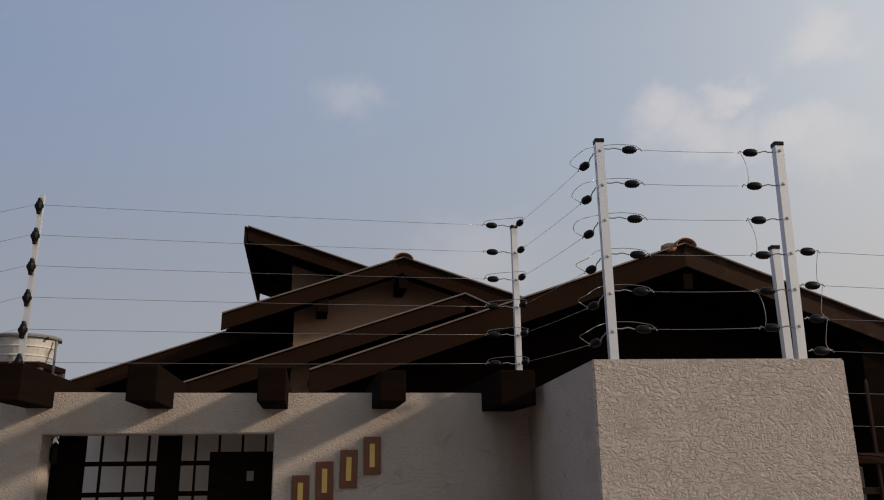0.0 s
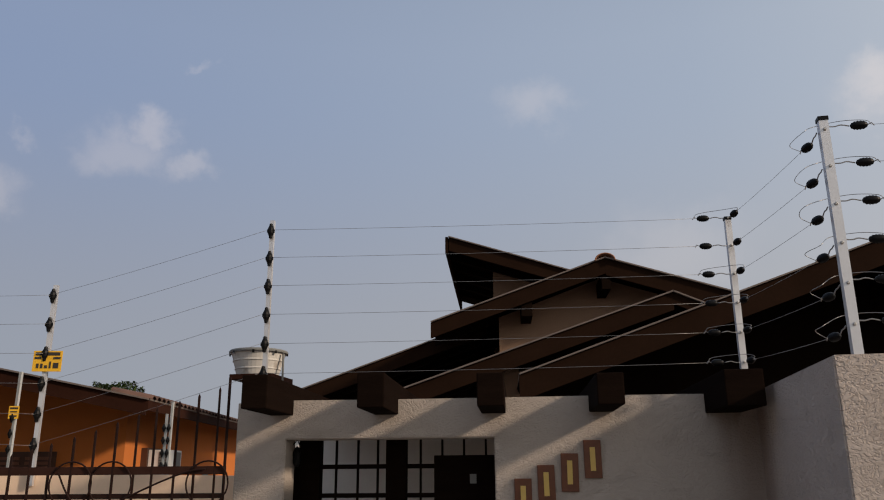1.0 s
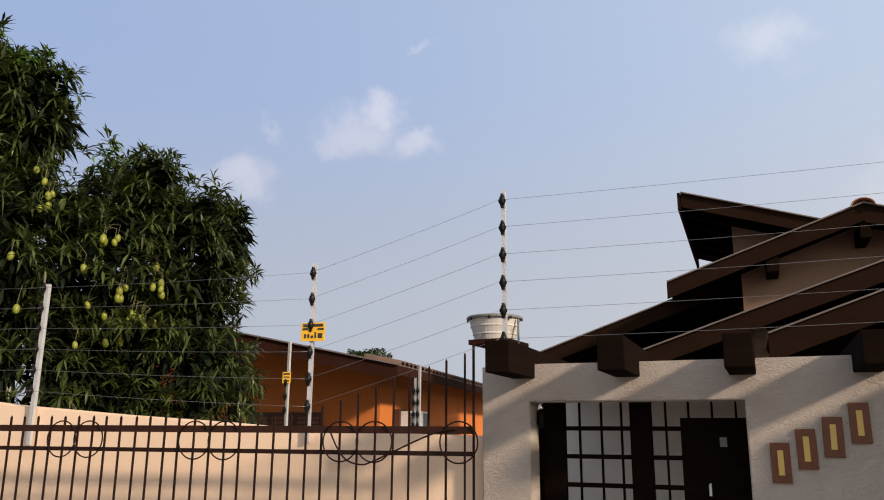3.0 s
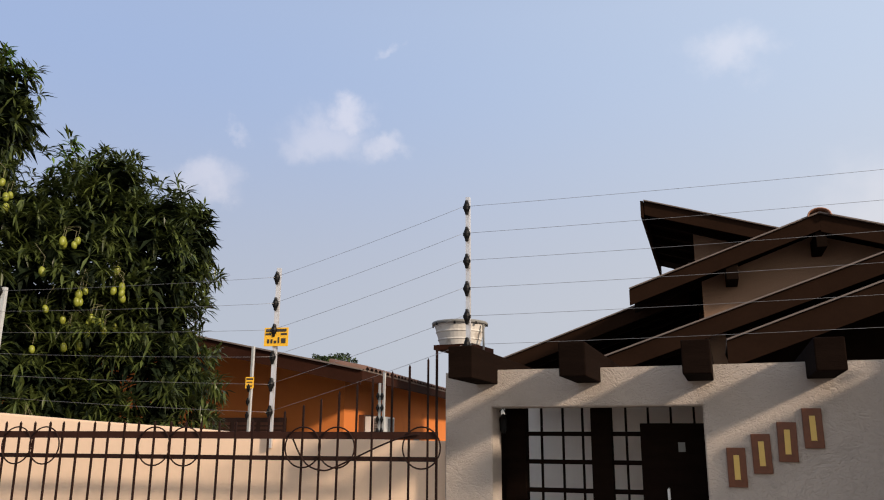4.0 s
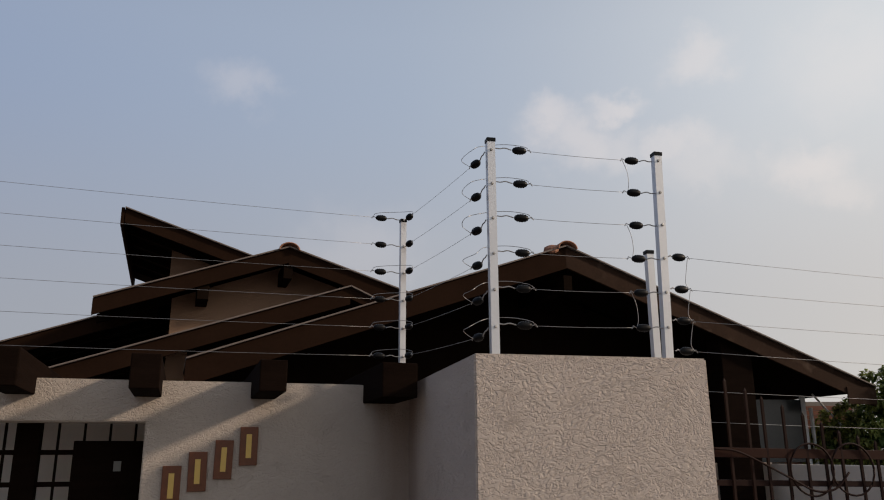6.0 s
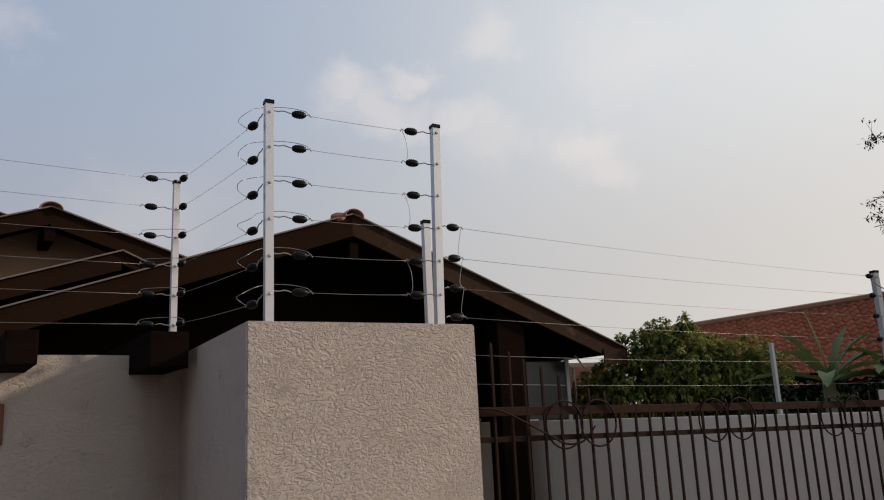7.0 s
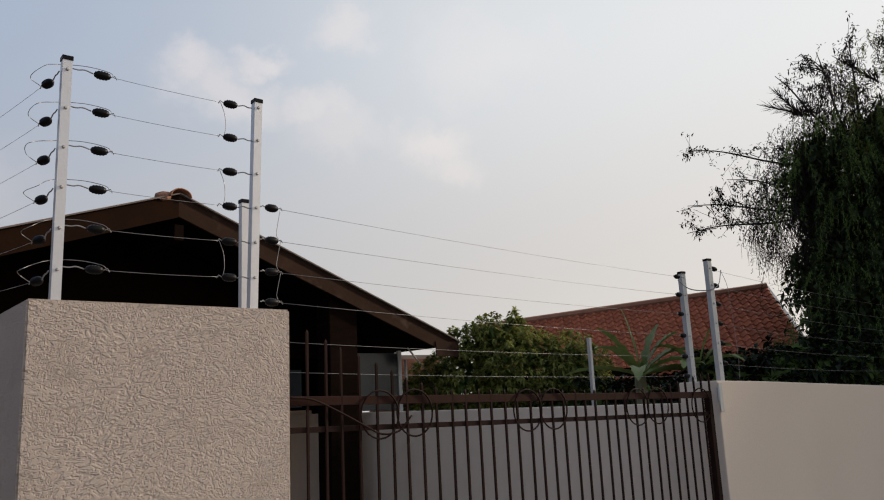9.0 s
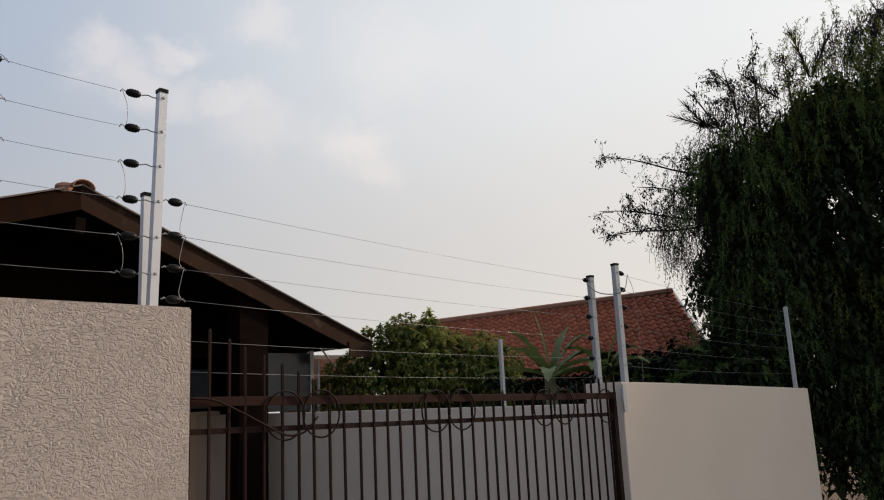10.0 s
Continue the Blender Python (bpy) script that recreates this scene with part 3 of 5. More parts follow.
# ---- boundary walls ----
def boundary_walls():
    m = turned(11.7, -2.24, 4.335)
    top = [(-4.644, 2.183), (-3.274, 2.038), (-2.29, 1.964), (-1.498, 1.916), (-1.052, 1.881), (-0.566, 1.857), (0.008, 1.842), (0.313, 1.838)]
    bm = prism([(-4.644, -0.05)] + [(x, z) for x, z in top] + [(0.313, -0.05)], 0, 0.15)
    bmesh.ops.bevel(bm, geom=[e for e in bm.edges if abs(e.verts[0].co.y - e.verts[1].co.y) < 1e-5], offset=0.008, segments=2, affect="EDGES")
    tagged(part("wall_left", bm, PEACH, m=m), "sunlit peach-painted side wall with sloping top", "wall", kind="structure")
    bm = prism([(-14.0, -0.05), (-14.0, 1.87), (-7.0, 1.80), (-0.1, 1.745), (-0.1, -0.05)], 0, 0.16, 0.006)
    tagged(part("wall_right_side", bm, WHITE_WALL, m=pose(5.75, 3.5, 0, 0, 0, -90)), "white painted side wall beyond the right gate", "wall", kind="structure")
    bm = prism([(5.50, -0.05), (5.50, 1.90), (6.1, 1.885), (8.98, 1.785), (8.98, -0.05)], 3.30, 3.62, 0.008)
    tagged(part("wall_right", bm, WHITE_WALL), "white painted street wall in the shade of a tree", "wall", kind="structure")
    hinge = thing("gate_hinge", pose(5.50, 3.29, 1.78), "small grey steel hinge plate on the white wall", "hinge")
    part("plate", box(-0.012, 0.03, -0.008, 0.0, -0.10, 0.10, 0.002), ALU_OLD, hinge)
    part("pin", lathe([(0.012, -0.05), (0.012, 0.05)], 8), ALU_OLD, hinge, m=pose(-0.018, -0.006, 0.02))


boundary_walls()


# ---- electric fence ----
def nut_insulator(length=0.068, r=0.0195):
    """Oval black strain insulator with ribs, along x."""
    prof = []
    n = 13
    for i in range(n):
        k = -1 + 2 * i / (n - 1)
        rr = r * math.sqrt(max(0.0, 1 - abs(k) ** 2.6)) * (1.0 if i % 2 else 0.86)
        prof.append((max(rr, 0.003), k * length / 2))
    return lathe(prof, 10, m=pose(0, 0, 0, 0, 90, 0))


def clip_insulator():
    """Black standoff insulator with two ears, upright on the face of a post."""
    bm = lathe([(0.004, -0.041), (0.010, -0.038), (0.012, -0.027), (0.019, -0.013), (0.0205, 0.002), (0.018, 0.014), (0.011, 0.027), (0.010, 0.036), (0.004, 0.039)], 10)
    box(-0.022, 0.022, -0.007, 0.007, -0.009, 0.007, bm=bm)
    return bm


NUT = finish("insulator", nut_insulator(), BLACK_PLASTIC, True)
CLIP_BM = clip_insulator()
bmesh.ops.scale(CLIP_BM, vec=(0.95, 0.95, 1.12), verts=CLIP_BM.verts[:])
CLIP = finish("insulator", CLIP_BM, BLACK_PLASTIC, False)
BOLT_MESH = finish("bolt", lathe([(0.007, 0.0), (0.007, 0.004), (0.004, 0.007)], 6, m=pose(0, 0, 0, 90, 0, 0)), BOLT)


def shared(name, me, parent, m):
    ob = new(name, me)
    ob.parent = parent
    ob.matrix_local = m
    return ob


def along(p, q):
    """A pose at p with local x towards q."""
    d = (Vector(q) - Vector(p)).normalized()
    return Matrix.Translation(p) @ Vector((1, 0, 0)).rotation_difference(d).to_matrix().to_4x4()


def fence_post(name, x, y, z0, z1, width, label, rows=(), angle=0.0, bolts=True, cap=True, mat=ALU, lean=(0, 0)):
    p = thing(name, pose(x, y, z0, lean[0], lean[1], angle), label, "fence post", "electric fence posts")
    h, w = z1 - z0, width / 2
    # open channel profile with folded lips at the back
    t = 0.003
    prof = [(-w, w), (-w, -w), (w, -w), (w, w), (w - 0.012, w), (w - 0.012, w - t), (w - t, w - t), (w - t, -w + t), (-w + t, -w + t), (-w + t, w - t), (-w + 0.012, w - t), (-w + 0.012, w)]
    bm = bmesh.new()
    a = [bm.verts.new((px, py, 0)) for px, py in prof]
    b = [bm.verts.new((px, py, h)) for px, py in prof]
    for i in range(len(prof)):
        j = (i + 1) % len(prof)
        bm.faces.new((a[i], a[j], b[j], b[i]))
    bmesh.ops.recalc_face_normals(bm, faces=bm.faces[:])
    part("channel", bm, mat, p)
    if cap:
        part("cap", box(-w - 0.003, w + 0.003, -w - 0.003, w + 0.003, h - 0.012, h + 0.006, 0.002), BLACK_PLASTIC, p, "black plastic cap")
    if bolts:
        for z in rows:
            shared("bolt", BOLT_MESH, p, pose(0, -w, z - z0))
    return p


def wire(a, b, sag=0.012, r=0.00105):
    a, b = Vector(a), Vector(b)
    pts = [a.lerp(b, k / 10) - Vector((0, 0, sag * 4 * (k / 10) * (1 - k / 10))) for k in range(11)]
    tagged(part("fence_wire", tube(pts, r, 4), WIRE, smooth=True), "thin bright steel wire strung between fence posts", "wire", "electric fence wires")


def jumper(points, parent, r=0.0014):
    inv = parent.matrix_world.inverted()
    pts = [inv @ p for p in spline(points, 6)]
    part("jumper_wire", tube(pts, r, 4), WIRE, parent, smooth=True)


def held(parent, post_pt, way, dist, drop=0.0):
    """A strain insulator held off a post by a bent wire hook; returns the far end."""
    inv = parent.matrix_world.inverted()
    way = Vector(way).normalized()
    mid = Vector(post_pt) + way * dist - Vector((0, 0, drop))
    ins = shared("insulator", NUT, parent, inv @ along(mid, mid + way))
    near, far = mid - way * 0.037, mid + way * 0.037
    bend = Vector(post_pt).lerp(near, 0.6) + Vector((0, 0, 0.006))
    part("hook", tube([inv @ q for q in spline([post_pt, Vector(post_pt).lerp(near, 0.3), bend, near], 4)], 0.0028, 5), WIRE, parent, smooth=True)
    tail = [far - way * 0.004, far + way * 0.012 + Vector((0, 0, 0.008)), far + way * 0.02 - Vector((0, 0, 0.006))]
    part("wire_twist", tube([inv @ q for q in tail], 0.0022, 4), WIRE, parent)
    return far + way * 0.01


ROW = [3.198 - 0.1605 * i for i in range(6)]
ROW_C = [3.190 - 0.1620 * i for i in range(6)]
ROW_E = [3.199 - 0.1595 * i for i in range(6)]
ROW_A = [3.177 - 0.1622 * i for i in range(6)]
ROW_Z = [2.892 - 0.176 * i for i in range(6)]
ROW_W = [2.889 - 0.1516 * i for i in range(6)]
PA, PB, PC, PD, PE = (-1.635, 4.05), (0.904, 4.42), (1.119, 3.26), (1.935, 3.26), (1.985, 3.50)
PZ, PW = (-3.063, 4.143), (-5.202, 3.692)

post_a = fence_post("fence_post", *PA, 2.335, 3.245, 0.024, "slim aluminium fence post with black insulators on a beam", (), 6, False, False)
for z in ROW_A:
    shared("insulator", CLIP, post_a, pose(0, -0.028, z - 2.335))
post_z = fence_post("fence_post", *PZ, 1.79, 2.962, 0.026, "slim aluminium fence post bracketed to the peach wall", (), 16, False, False)
for z in ROW_Z:
    shared("insulator", CLIP, post_z, pose(-0.004, -0.026, z - 1.79))
post_w = fence_post("fence_post", *PW, 1.75, 2.922, 0.030, "slim aluminium fence post bracketed to the peach wall", (), 16, False, False, ALU_OLD)
for z in ROW_W:
    shared("insulator", CLIP, post_w, pose(-0.024, -0.02, z - 1.75))
post_b = fence_post("fence_post", *PB, 2.325, 3.20, 0.033, "square aluminium corner fence post on a timber beam", ROW, 6, True, True)
post_c = fence_post("fence_post", *PC, 2.255, 3.243, 0.036, "square aluminium corner fence post on the stucco pier", ROW_C, 0, True, True)
post_d = fence_post("fence_post", PD[0] - 0.018, PD[1], 2.255, 3.238, 0.037, "square aluminium corner fence post on the stucco pier", ROW_E, 0, True, True, lean=(0, 1.3))
post_e = fence_post("fence_post", *PE, 2.255, 2.82, 0.035, "short square aluminium fence post on the stucco pier", (), 0, False, True)

for i in range(6):
    # from the beam post to the corner behind the pier
    b_pt = Vector((PB[0] - 0.02, PB[1] - 0.015, ROW[i]))
    left_way = Vector((PA[0] - PB[0], PA[1] - PB[1], 0)).normalized()
    end_l = held(post_b, b_pt, left_way, 0.115, 0.0)
    wire((PA[0], PA[1] - 0.045, ROW_A[i]), end_l, 0.006)
    to_c = (Vector((PC[0], PC[1], 0)) - Vector((PB[0], PB[1], 0))).normalized()
    end_f = held(post_b, Vector((PB[0] + 0.012, PB[1] - 0.02, ROW[i])), to_c, 0.065, 0.0)
    if i % 2 == 0 or i > 2:
        jumper([end_l, end_l + Vector((0.02, 0.0, 0.026)), b_pt + Vector((0.0, -0.035, 0.038)), end_f + Vector((0, 0, 0.018)), end_f], post_b)
    # corner post on the pier
    c_left = Vector((PC[0] - 0.022, PC[1] + 0.015, ROW_C[i]))
    end_c = held(post_c, c_left, -to_c + Vector((-0.10, 0, 0)), 0.085, 0.03)
    wire(end_f, end_c, 0.004)
    c_right = Vector((PC[0] + 0.022, PC[1], ROW_C[i] + 0.016))
    end_r = held(post_c, c_right, (1, 0, 0), 0.115, 0.004)
    wide = 0.085 + 0.02 * ((i * 7) % 3)
    jumper([end_c, end_c + Vector((-0.045, -0.01, 0.03)), Vector((PC[0] - wide, PC[1] - 0.03, ROW_C[i] - 0.01)), Vector((PC[0] - 0.02, PC[1] + 0.06, ROW_C[i] + 0.046)),
            Vector((PC[0] + 0.08, PC[1] + 0.03, ROW_C[i] + 0.05)), end_r + Vector((-0.02, 0, 0.02)), end_r], post_c)
    end_d = held(post_d, Vector((PD[0] - 0.02, PD[1], ROW_E[i])), (-1, 0, 0), 0.105, 0.004)
    wire(end_r, end_d, 0.003)
    if i in (0, 2, 4):
        low = Vector((PD[0] - 0.155, PD[1], ROW_E[i + 1]))
        jumper([end_d, end_d.lerp(low, 0.35) + Vector((0.014, 0, 0)), end_d.lerp(low, 0.75) + Vector((0.012, 0, 0)), low], post_d)
    # along the peach wall
    wire((PZ[0], PZ[1] - 0.045, ROW_Z[i]), (PA[0] - 0.02, PA[1] - 0.04, ROW_A[i]), 0.008)
    wire((PW[0], PW[1] - 0.04, ROW_W[i]), (PZ[0], PZ[1] - 0.045, ROW_Z[i]), 0.01)
    wire((-7.44, 2.89, ROW_W[i] + 0.02), (PW[0], PW[1] - 0.04, ROW_W[i]), 0.01)

# right gate: six strands from the pier to the post behind the white wall
PG, PH, PI = (5.80, 3.70), (5.74, 3.42), (9.05, 3.45)
ROW_D = [2.735, 2.583, 2.437, 2.300, 2.14, 2.0]
ROW_G = [2.725, 2.582, 2.43, 2.26, 2.10, 1.95]
ROW_H = [2.75, 2.62, 2.48, 2.33, 2.18, 2.03]
post_g = fence_post("fence_post", *PG, 1.70, 2.77, 0.042, "square aluminium fence post by the white wall", ROW_G, -10, True, True, ALU_OLD)
post_h = fence_post("fence_post", *PH, 1.885, 2.82, 0.042, "square aluminium fence post on the white wall", ROW_H, -10, True, True, ALU_OLD)
post_i = fence_post("fence_post", *PI, 1.74, 2.66, 0.034, "slim aluminium fence post at the white wall's end", (), 0, False, False, ALU_OLD)
post_j = fence_post("fence_post", 5.84, 4.75, 1.75, 2.35, 0.03, "short grey fence post on the white side wall", (), 0, False, False, ALU_OLD)
ends_d = []
for i in range(6):
    src = post_d if i < 4 else post_e
    sp = Vector((PD[0] + 0.02, PD[1], ROW_D[i])) if i < 4 else Vector((2.07, 3.42, ROW_D[i]))
    way = Vector((PG[0] - sp.x, PG[1] - 0.05 - sp.y, ROW_G[i] - ROW_D[i])).normalized()
    if i < 4:
        far = held(src, sp, way, 0.06, 0.0)
    else:
        far = sp
    ends_d.append(far)
    end_g = held(post_g, Vector((PG[0] - 0.02, PG[1] - 0.02, ROW_G[i])), -way, 0.085, 0.0)
    wire(far, end_g, 0.015)
    shared("insulator", NUT, post_h, pose(0.06, 0, ROW_H[i] - 1.885, 0, 10, 0))
    part("hook", tube([(0.018, 0, ROW_H[i] - 1.885), (0.04, 0, ROW_H[i] - 1.885)], 0.0028, 5), WIRE, post_h)
    wire((PH[0] + 0.11, PH[1], ROW_H[i] - 0.01), (PI[0], PI[1], 2.60 - 0.13 * i), 0.02)
for i in (0, 1, 2):
    jumper([ends_d[i], ends_d[i].lerp(ends_d[i + 1], 0.4) + Vector((-0.012, 0, 0)), ends_d[i].lerp(ends_d[i + 1], 0.8) + Vector((-0.02, 0, 0)), ends_d[i + 1]], post_d)
jumper([(PG[0] - 0.1, PG[1] - 0.03, 2.70), (PG[0] - 0.06, PG[1] - 0.1, 2.62), (5.70, 3.42, 2.58), (5.79, 3.38, 2.62), (5.85, 3.38, 2.74)], post_g, 0.004)
jumper([(5.86, 3.39, 2.74), (5.93, 3.39, 2.62), (5.97, 3.40, 2.40), (6.0, 3.41, 2.1), (6.0, 3.42, 1.89)], post_h, 0.002)

# posts on the far walls of the left plots
post_y = fence_post("fence_post", -5.57, 7.0, -0.16, 2.86, 0.028, "slim grey fence post behind the peach wall", (), 0, False, False, ALU_OLD)
for z in (2.40, 2.25, 2.1):
    shared("insulator", CLIP, post_y, pose(-0.01, -0.03, z + 0.16))
for dx, zt in ((0.0, 2.67), (-0.06, 2.53)):
    px = fence_post("fence_post", -4.73 + dx, 8.5, 0.0, zt, 0.026, "slim grey fence post with black insulators", (), 0, False, False, ALU_OLD)
    for k in range(4):
        shared("insulator", CLIP, px, pose(-0.01, -0.03, 1.95 + 0.14 * k))


def warning_sign(m, w, h, lines, label):
    s = thing("warning_sign", m, label, "sign", "warning signs on the fence")
    part("plate", box(-w / 2, w / 2, -0.002, 0.002, -h / 2, h / 2, 0.001), SIGN_YELLOW, s)
    for x0, x1, z0, z1 in lines:
        part("print_bar", box(x0 * w, x1 * w, -0.0045, -0.0022, z0 * h, z1 * h), SIGN_BLACK, s)


warning_sign(turned(16, -3.042, 4.122, 2.496), 0.165, 0.122,
             [(-0.42, 0.42, 0.28, 0.43), (-0.44, -0.22, 0.10, 0.20), (0.2, 0.45, 0.10, 0.20), (-0.36, -0.28, -0.34, -0.12), (-0.22, -0.14, -0.34, -0.12), (0.08, 0.14, -0.34, -0.02), (0.22, 0.40, -0.34, -0.08), (-0.08, 0.02, -0.34, -0.2)],
             "amber warning plate with dark print on the fence")
warning_sign(pose(-5.57, 6.97, 2.455, 0, 0, 20), 0.095, 0.125, [(-0.4, 0.4, 0.25, 0.4), (-0.35, 0.35, 0.0, 0.1), (-0.35, 0.35, -0.35, -0.22)], "small amber warning plate on a post")

# ---- the house behind the wall ----
HOUSE = turned(7.0)
house = thing("house", HOUSE, "single-storey house with brown timber gables and tiled roofs", "house")


def roof_slope(xa, za, xb, zb, y0, y1, barge=0.2, mat=BARGE, rafters=True):
    """One roof plane from (xa, za) to (xb, zb), with its tile layer, soffit and barge board."""
    d = Vector((xb - xa, 0, zb - za)).normalized()
    n = Vector((-d.z, 0, d.x)) if d.x > 0 else Vector((d.z, 0, -d.x))

    def strip(lo, hi, ya, yb, nm, m, bevel=0.0):
        p = [(xa + n.x * lo, za + n.z * lo), (xb + n.x * lo, zb + n.z * lo), (xb + n.x * hi, zb + n.z * hi), (xa + n.x * hi, za + n.z * hi)]
        return part(nm, prism(p, ya, yb, bevel), m, house)

    strip(-0.014, 0.0, y0 - 0.035, y1, "roof_tiling", TILE_EDGE)
    strip(-0.07, -0.016, y0 + 0.035, y1, "soffit", SOFFIT_AND_SHADE)
    # barge board hangs plumb, same depth all along
    p = [(xa, za - 0.016), (xb, zb - 0.016), (xb, zb - 0.016 - barge), (xa, za - 0.016 - barge)]
    part("barge_board", prism(p, y0, y0 + 0.03, 0.002), mat, house)
    # rafters under the soffit
    k = int((y1 - y0) / 0.6) if rafters else 0
    for j in range(1, k):
        y = y0 + j * 0.6
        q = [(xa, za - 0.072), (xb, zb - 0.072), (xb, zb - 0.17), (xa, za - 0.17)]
        part("rafter", prism(q, y, y + 0.05), SOFFIT_AND_SHADE, house)


roof_slope(1.34, 4.14, -0.60, 3.455, 8.5, 13.0, 0.17)
roof_slope(1.34, 4.14, 4.3, 3.22, 8.5, 13.0, 0.19)
roof_slope(-0.52, 5.04, 3.0, 3.92, 10.5, 14.5, 0.19)
roof_slope(0.0, 3.655, -2.45, 2.787, 9.5, 12.5, 0.17)
roof_slope(1.89, 3.585, -1.6, 2.395, 7.8, 11.5, 0.18)
roof_slope(1.89, 3.585, 2.2, 3.452, 7.8, 11.5, 0.12)
roof_slope(4.07, 4.04, 0.32, 2.713, 7.2, 12.5, 0.235, rafters=False)
roof_slope(4.07, 4.04, 8.055, 2.663, 7.2, 12.5, 0.225, BARGE_OLD, False)


def ridge_caps(x, z, y0, n):
    for i in range(n):
        bm = bmesh.new()
        rings = []
        for yy, r in ((0.0, 0.115), (0.42, 0.098)):
            rings.append([[bm.verts.new((rr * math.cos(a), yy, rr * math.sin(a) * 0.75)) for a in (math.pi * k / 10 for k in range(11))] for rr in (r, r - 0.014)])
        (o0, i0), (o1, i1) = rings
        for k in range(10):
            bm.faces.new((o0[k], o0[k + 1], o1[k + 1], o1[k]))
            bm.faces.new((i0[k + 1], i0[k], i1[k], i1[k + 1]))
            bm.faces.new((o0[k], i0[k], i0[k + 1], o0[k + 1]))
        part("ridge_tile", bm, RIDGE_TILE, house, m=pose(x + random.uniform(-0.008, 0.008), y0 + i * 0.38, z - 0.045, 0, random.uniform(-4, 4), random.uniform(-3, 3)), smooth=True)


part("eave_board", box(-0.57, -0.53, 10.5, 14.5, 4.80, 5.035, 0.003), BARGE, house)
ridge_caps(4.07, 4.04, 7.14, 8)
ridge_caps(1.34, 4.135, 8.44, 6)
ridge_caps(1.34, 4.13, 8.62, 1)
# stray loose cap tiles by the ridge
part("ridge_tile", lathe([(0.075, 0.0), (0.085, 0.02), (0.07, 0.06), (0.02, 0.075)], 12), RIDGE_TILE, house, m=pose(3.93, 7.25, 3.97, 20, -20, 0))
for x, y, z in ((4.09, 7.24, 3.72), (1.34, 8.54, 3.94)):
    part("ridge_beam_end", box(x - 0.05, x + 0.05, y - 0.02, y + 1.8, z - 0.16, z, 0.004), SOFFIT_AND_SHADE, house)
antenna = thing("roof_antenna", HOUSE @ pose(7.4, 7.8, 2.86), "small grey aerial on the tiled roof", "antenna")
part("mast", tube([(0, 0, 0), (0, 0, 0.17)], 0.008, 5), ALU_OLD, antenna)
part("boom", tube([(-0.16, 0, 0.15), (0.10, 0, 0.17)], 0.006, 5), ALU_OLD, antenna)
part("element", tube([(-0.15, 0, 0.08), (-0.15, 0, 0.17)], 0.005, 5), ALU_OLD, antenna)
part("element", tube([(0.09, 0, 0.10), (0.09, 0, 0.20)], 0.005, 5), ALU_OLD, antenna)
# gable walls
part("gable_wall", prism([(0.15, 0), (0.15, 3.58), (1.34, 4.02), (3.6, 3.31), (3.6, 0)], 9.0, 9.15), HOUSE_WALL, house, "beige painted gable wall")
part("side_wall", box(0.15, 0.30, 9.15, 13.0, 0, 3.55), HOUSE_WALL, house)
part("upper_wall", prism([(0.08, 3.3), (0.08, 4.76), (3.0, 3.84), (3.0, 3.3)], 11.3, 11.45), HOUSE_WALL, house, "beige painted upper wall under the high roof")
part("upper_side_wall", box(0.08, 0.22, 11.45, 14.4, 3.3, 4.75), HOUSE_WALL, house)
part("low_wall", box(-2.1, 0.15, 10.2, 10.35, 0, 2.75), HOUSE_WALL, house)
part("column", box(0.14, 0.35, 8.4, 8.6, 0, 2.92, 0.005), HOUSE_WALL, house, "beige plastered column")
part("purlin_end", box(0.40, 0.52, 8.54, 9.0, 3.50, 3.68, 0.004), SOFFIT_AND_SHADE, house)
# carport walls are near-black to paint the shade of its depth
part("carport_back_wall", prism([(0.36, 0), (0.36, 2.55), (4.07, 3.88), (7.3, 2.75), (7.3, 0)], 11.6, 11.75), SOFFIT_AND_SHADE, house, "near-black wall with deep carport shade put into its colour")
# added wall that closes the open end with the same shade colour
part("carport_end_wall", box(7.35, 7.45, 8.6, 11.6, 0, 2.72), SOFFIT_AND_SHADE, house)
# sheet added across the open gable in place of its dark recess
part("gable_infill", prism([(0.4, 2.50), (0.4, 2.62), (4.07, 3.92), (7.6, 2.72), (7.6, 2.50)], 8.38, 8.44), SOFFIT_AND_SHADE, house, "near-black sheet standing in for deep shade in the gable")
part("carport_side_wall", box(0.36, 0.48, 8.6, 11.6, 0, 2.8), SOFFIT_AND_SHADE, house)
part("carport_column", box(6.01, 6.42, 7.30, 7.55, 0, 3.20, 0.01), DARK_WOOD, house, "dark timber carport column")
part("inner_wall", box(6.2, 7.34, 9.5, 9.6, 0, 1.85), PEACH, house, "tan plastered inner wall")
part("barge_end_board", box(7.63, 8.055, 7.185, 7.198, 2.447, 2.64, 0.002), BARGE_OLD, house)

# screen and brick shed beside the carport
screen = thing("glazed_screen", pose(6.0, 8.9, 0, 0, 0, -8), "dusty glass screen with a white frame", "window")
part("pane", box(0.0, 0.62, 0, 0.012, 1.80, 2.55), GLASS, screen)
part("pane", box(-1.4, -0.75, 0, 0.012, 1.88, 2.35), GLASS, screen)
part("frame", box(0.62, 0.67, -0.02, 0.03, 0, 2.58, 0.003), WHITE_METAL, screen, "white painted frame post")
part("frame", box(0.73, 0.755, -0.02, 0.03, 0, 2.45, 0.003), WHITE_METAL, screen, "white painted frame post")
part("stay_rod", tube([(0.78, 0, 2.62), (1.12, 0, 2.22)], 0.012, 6), WHITE_METAL, screen)


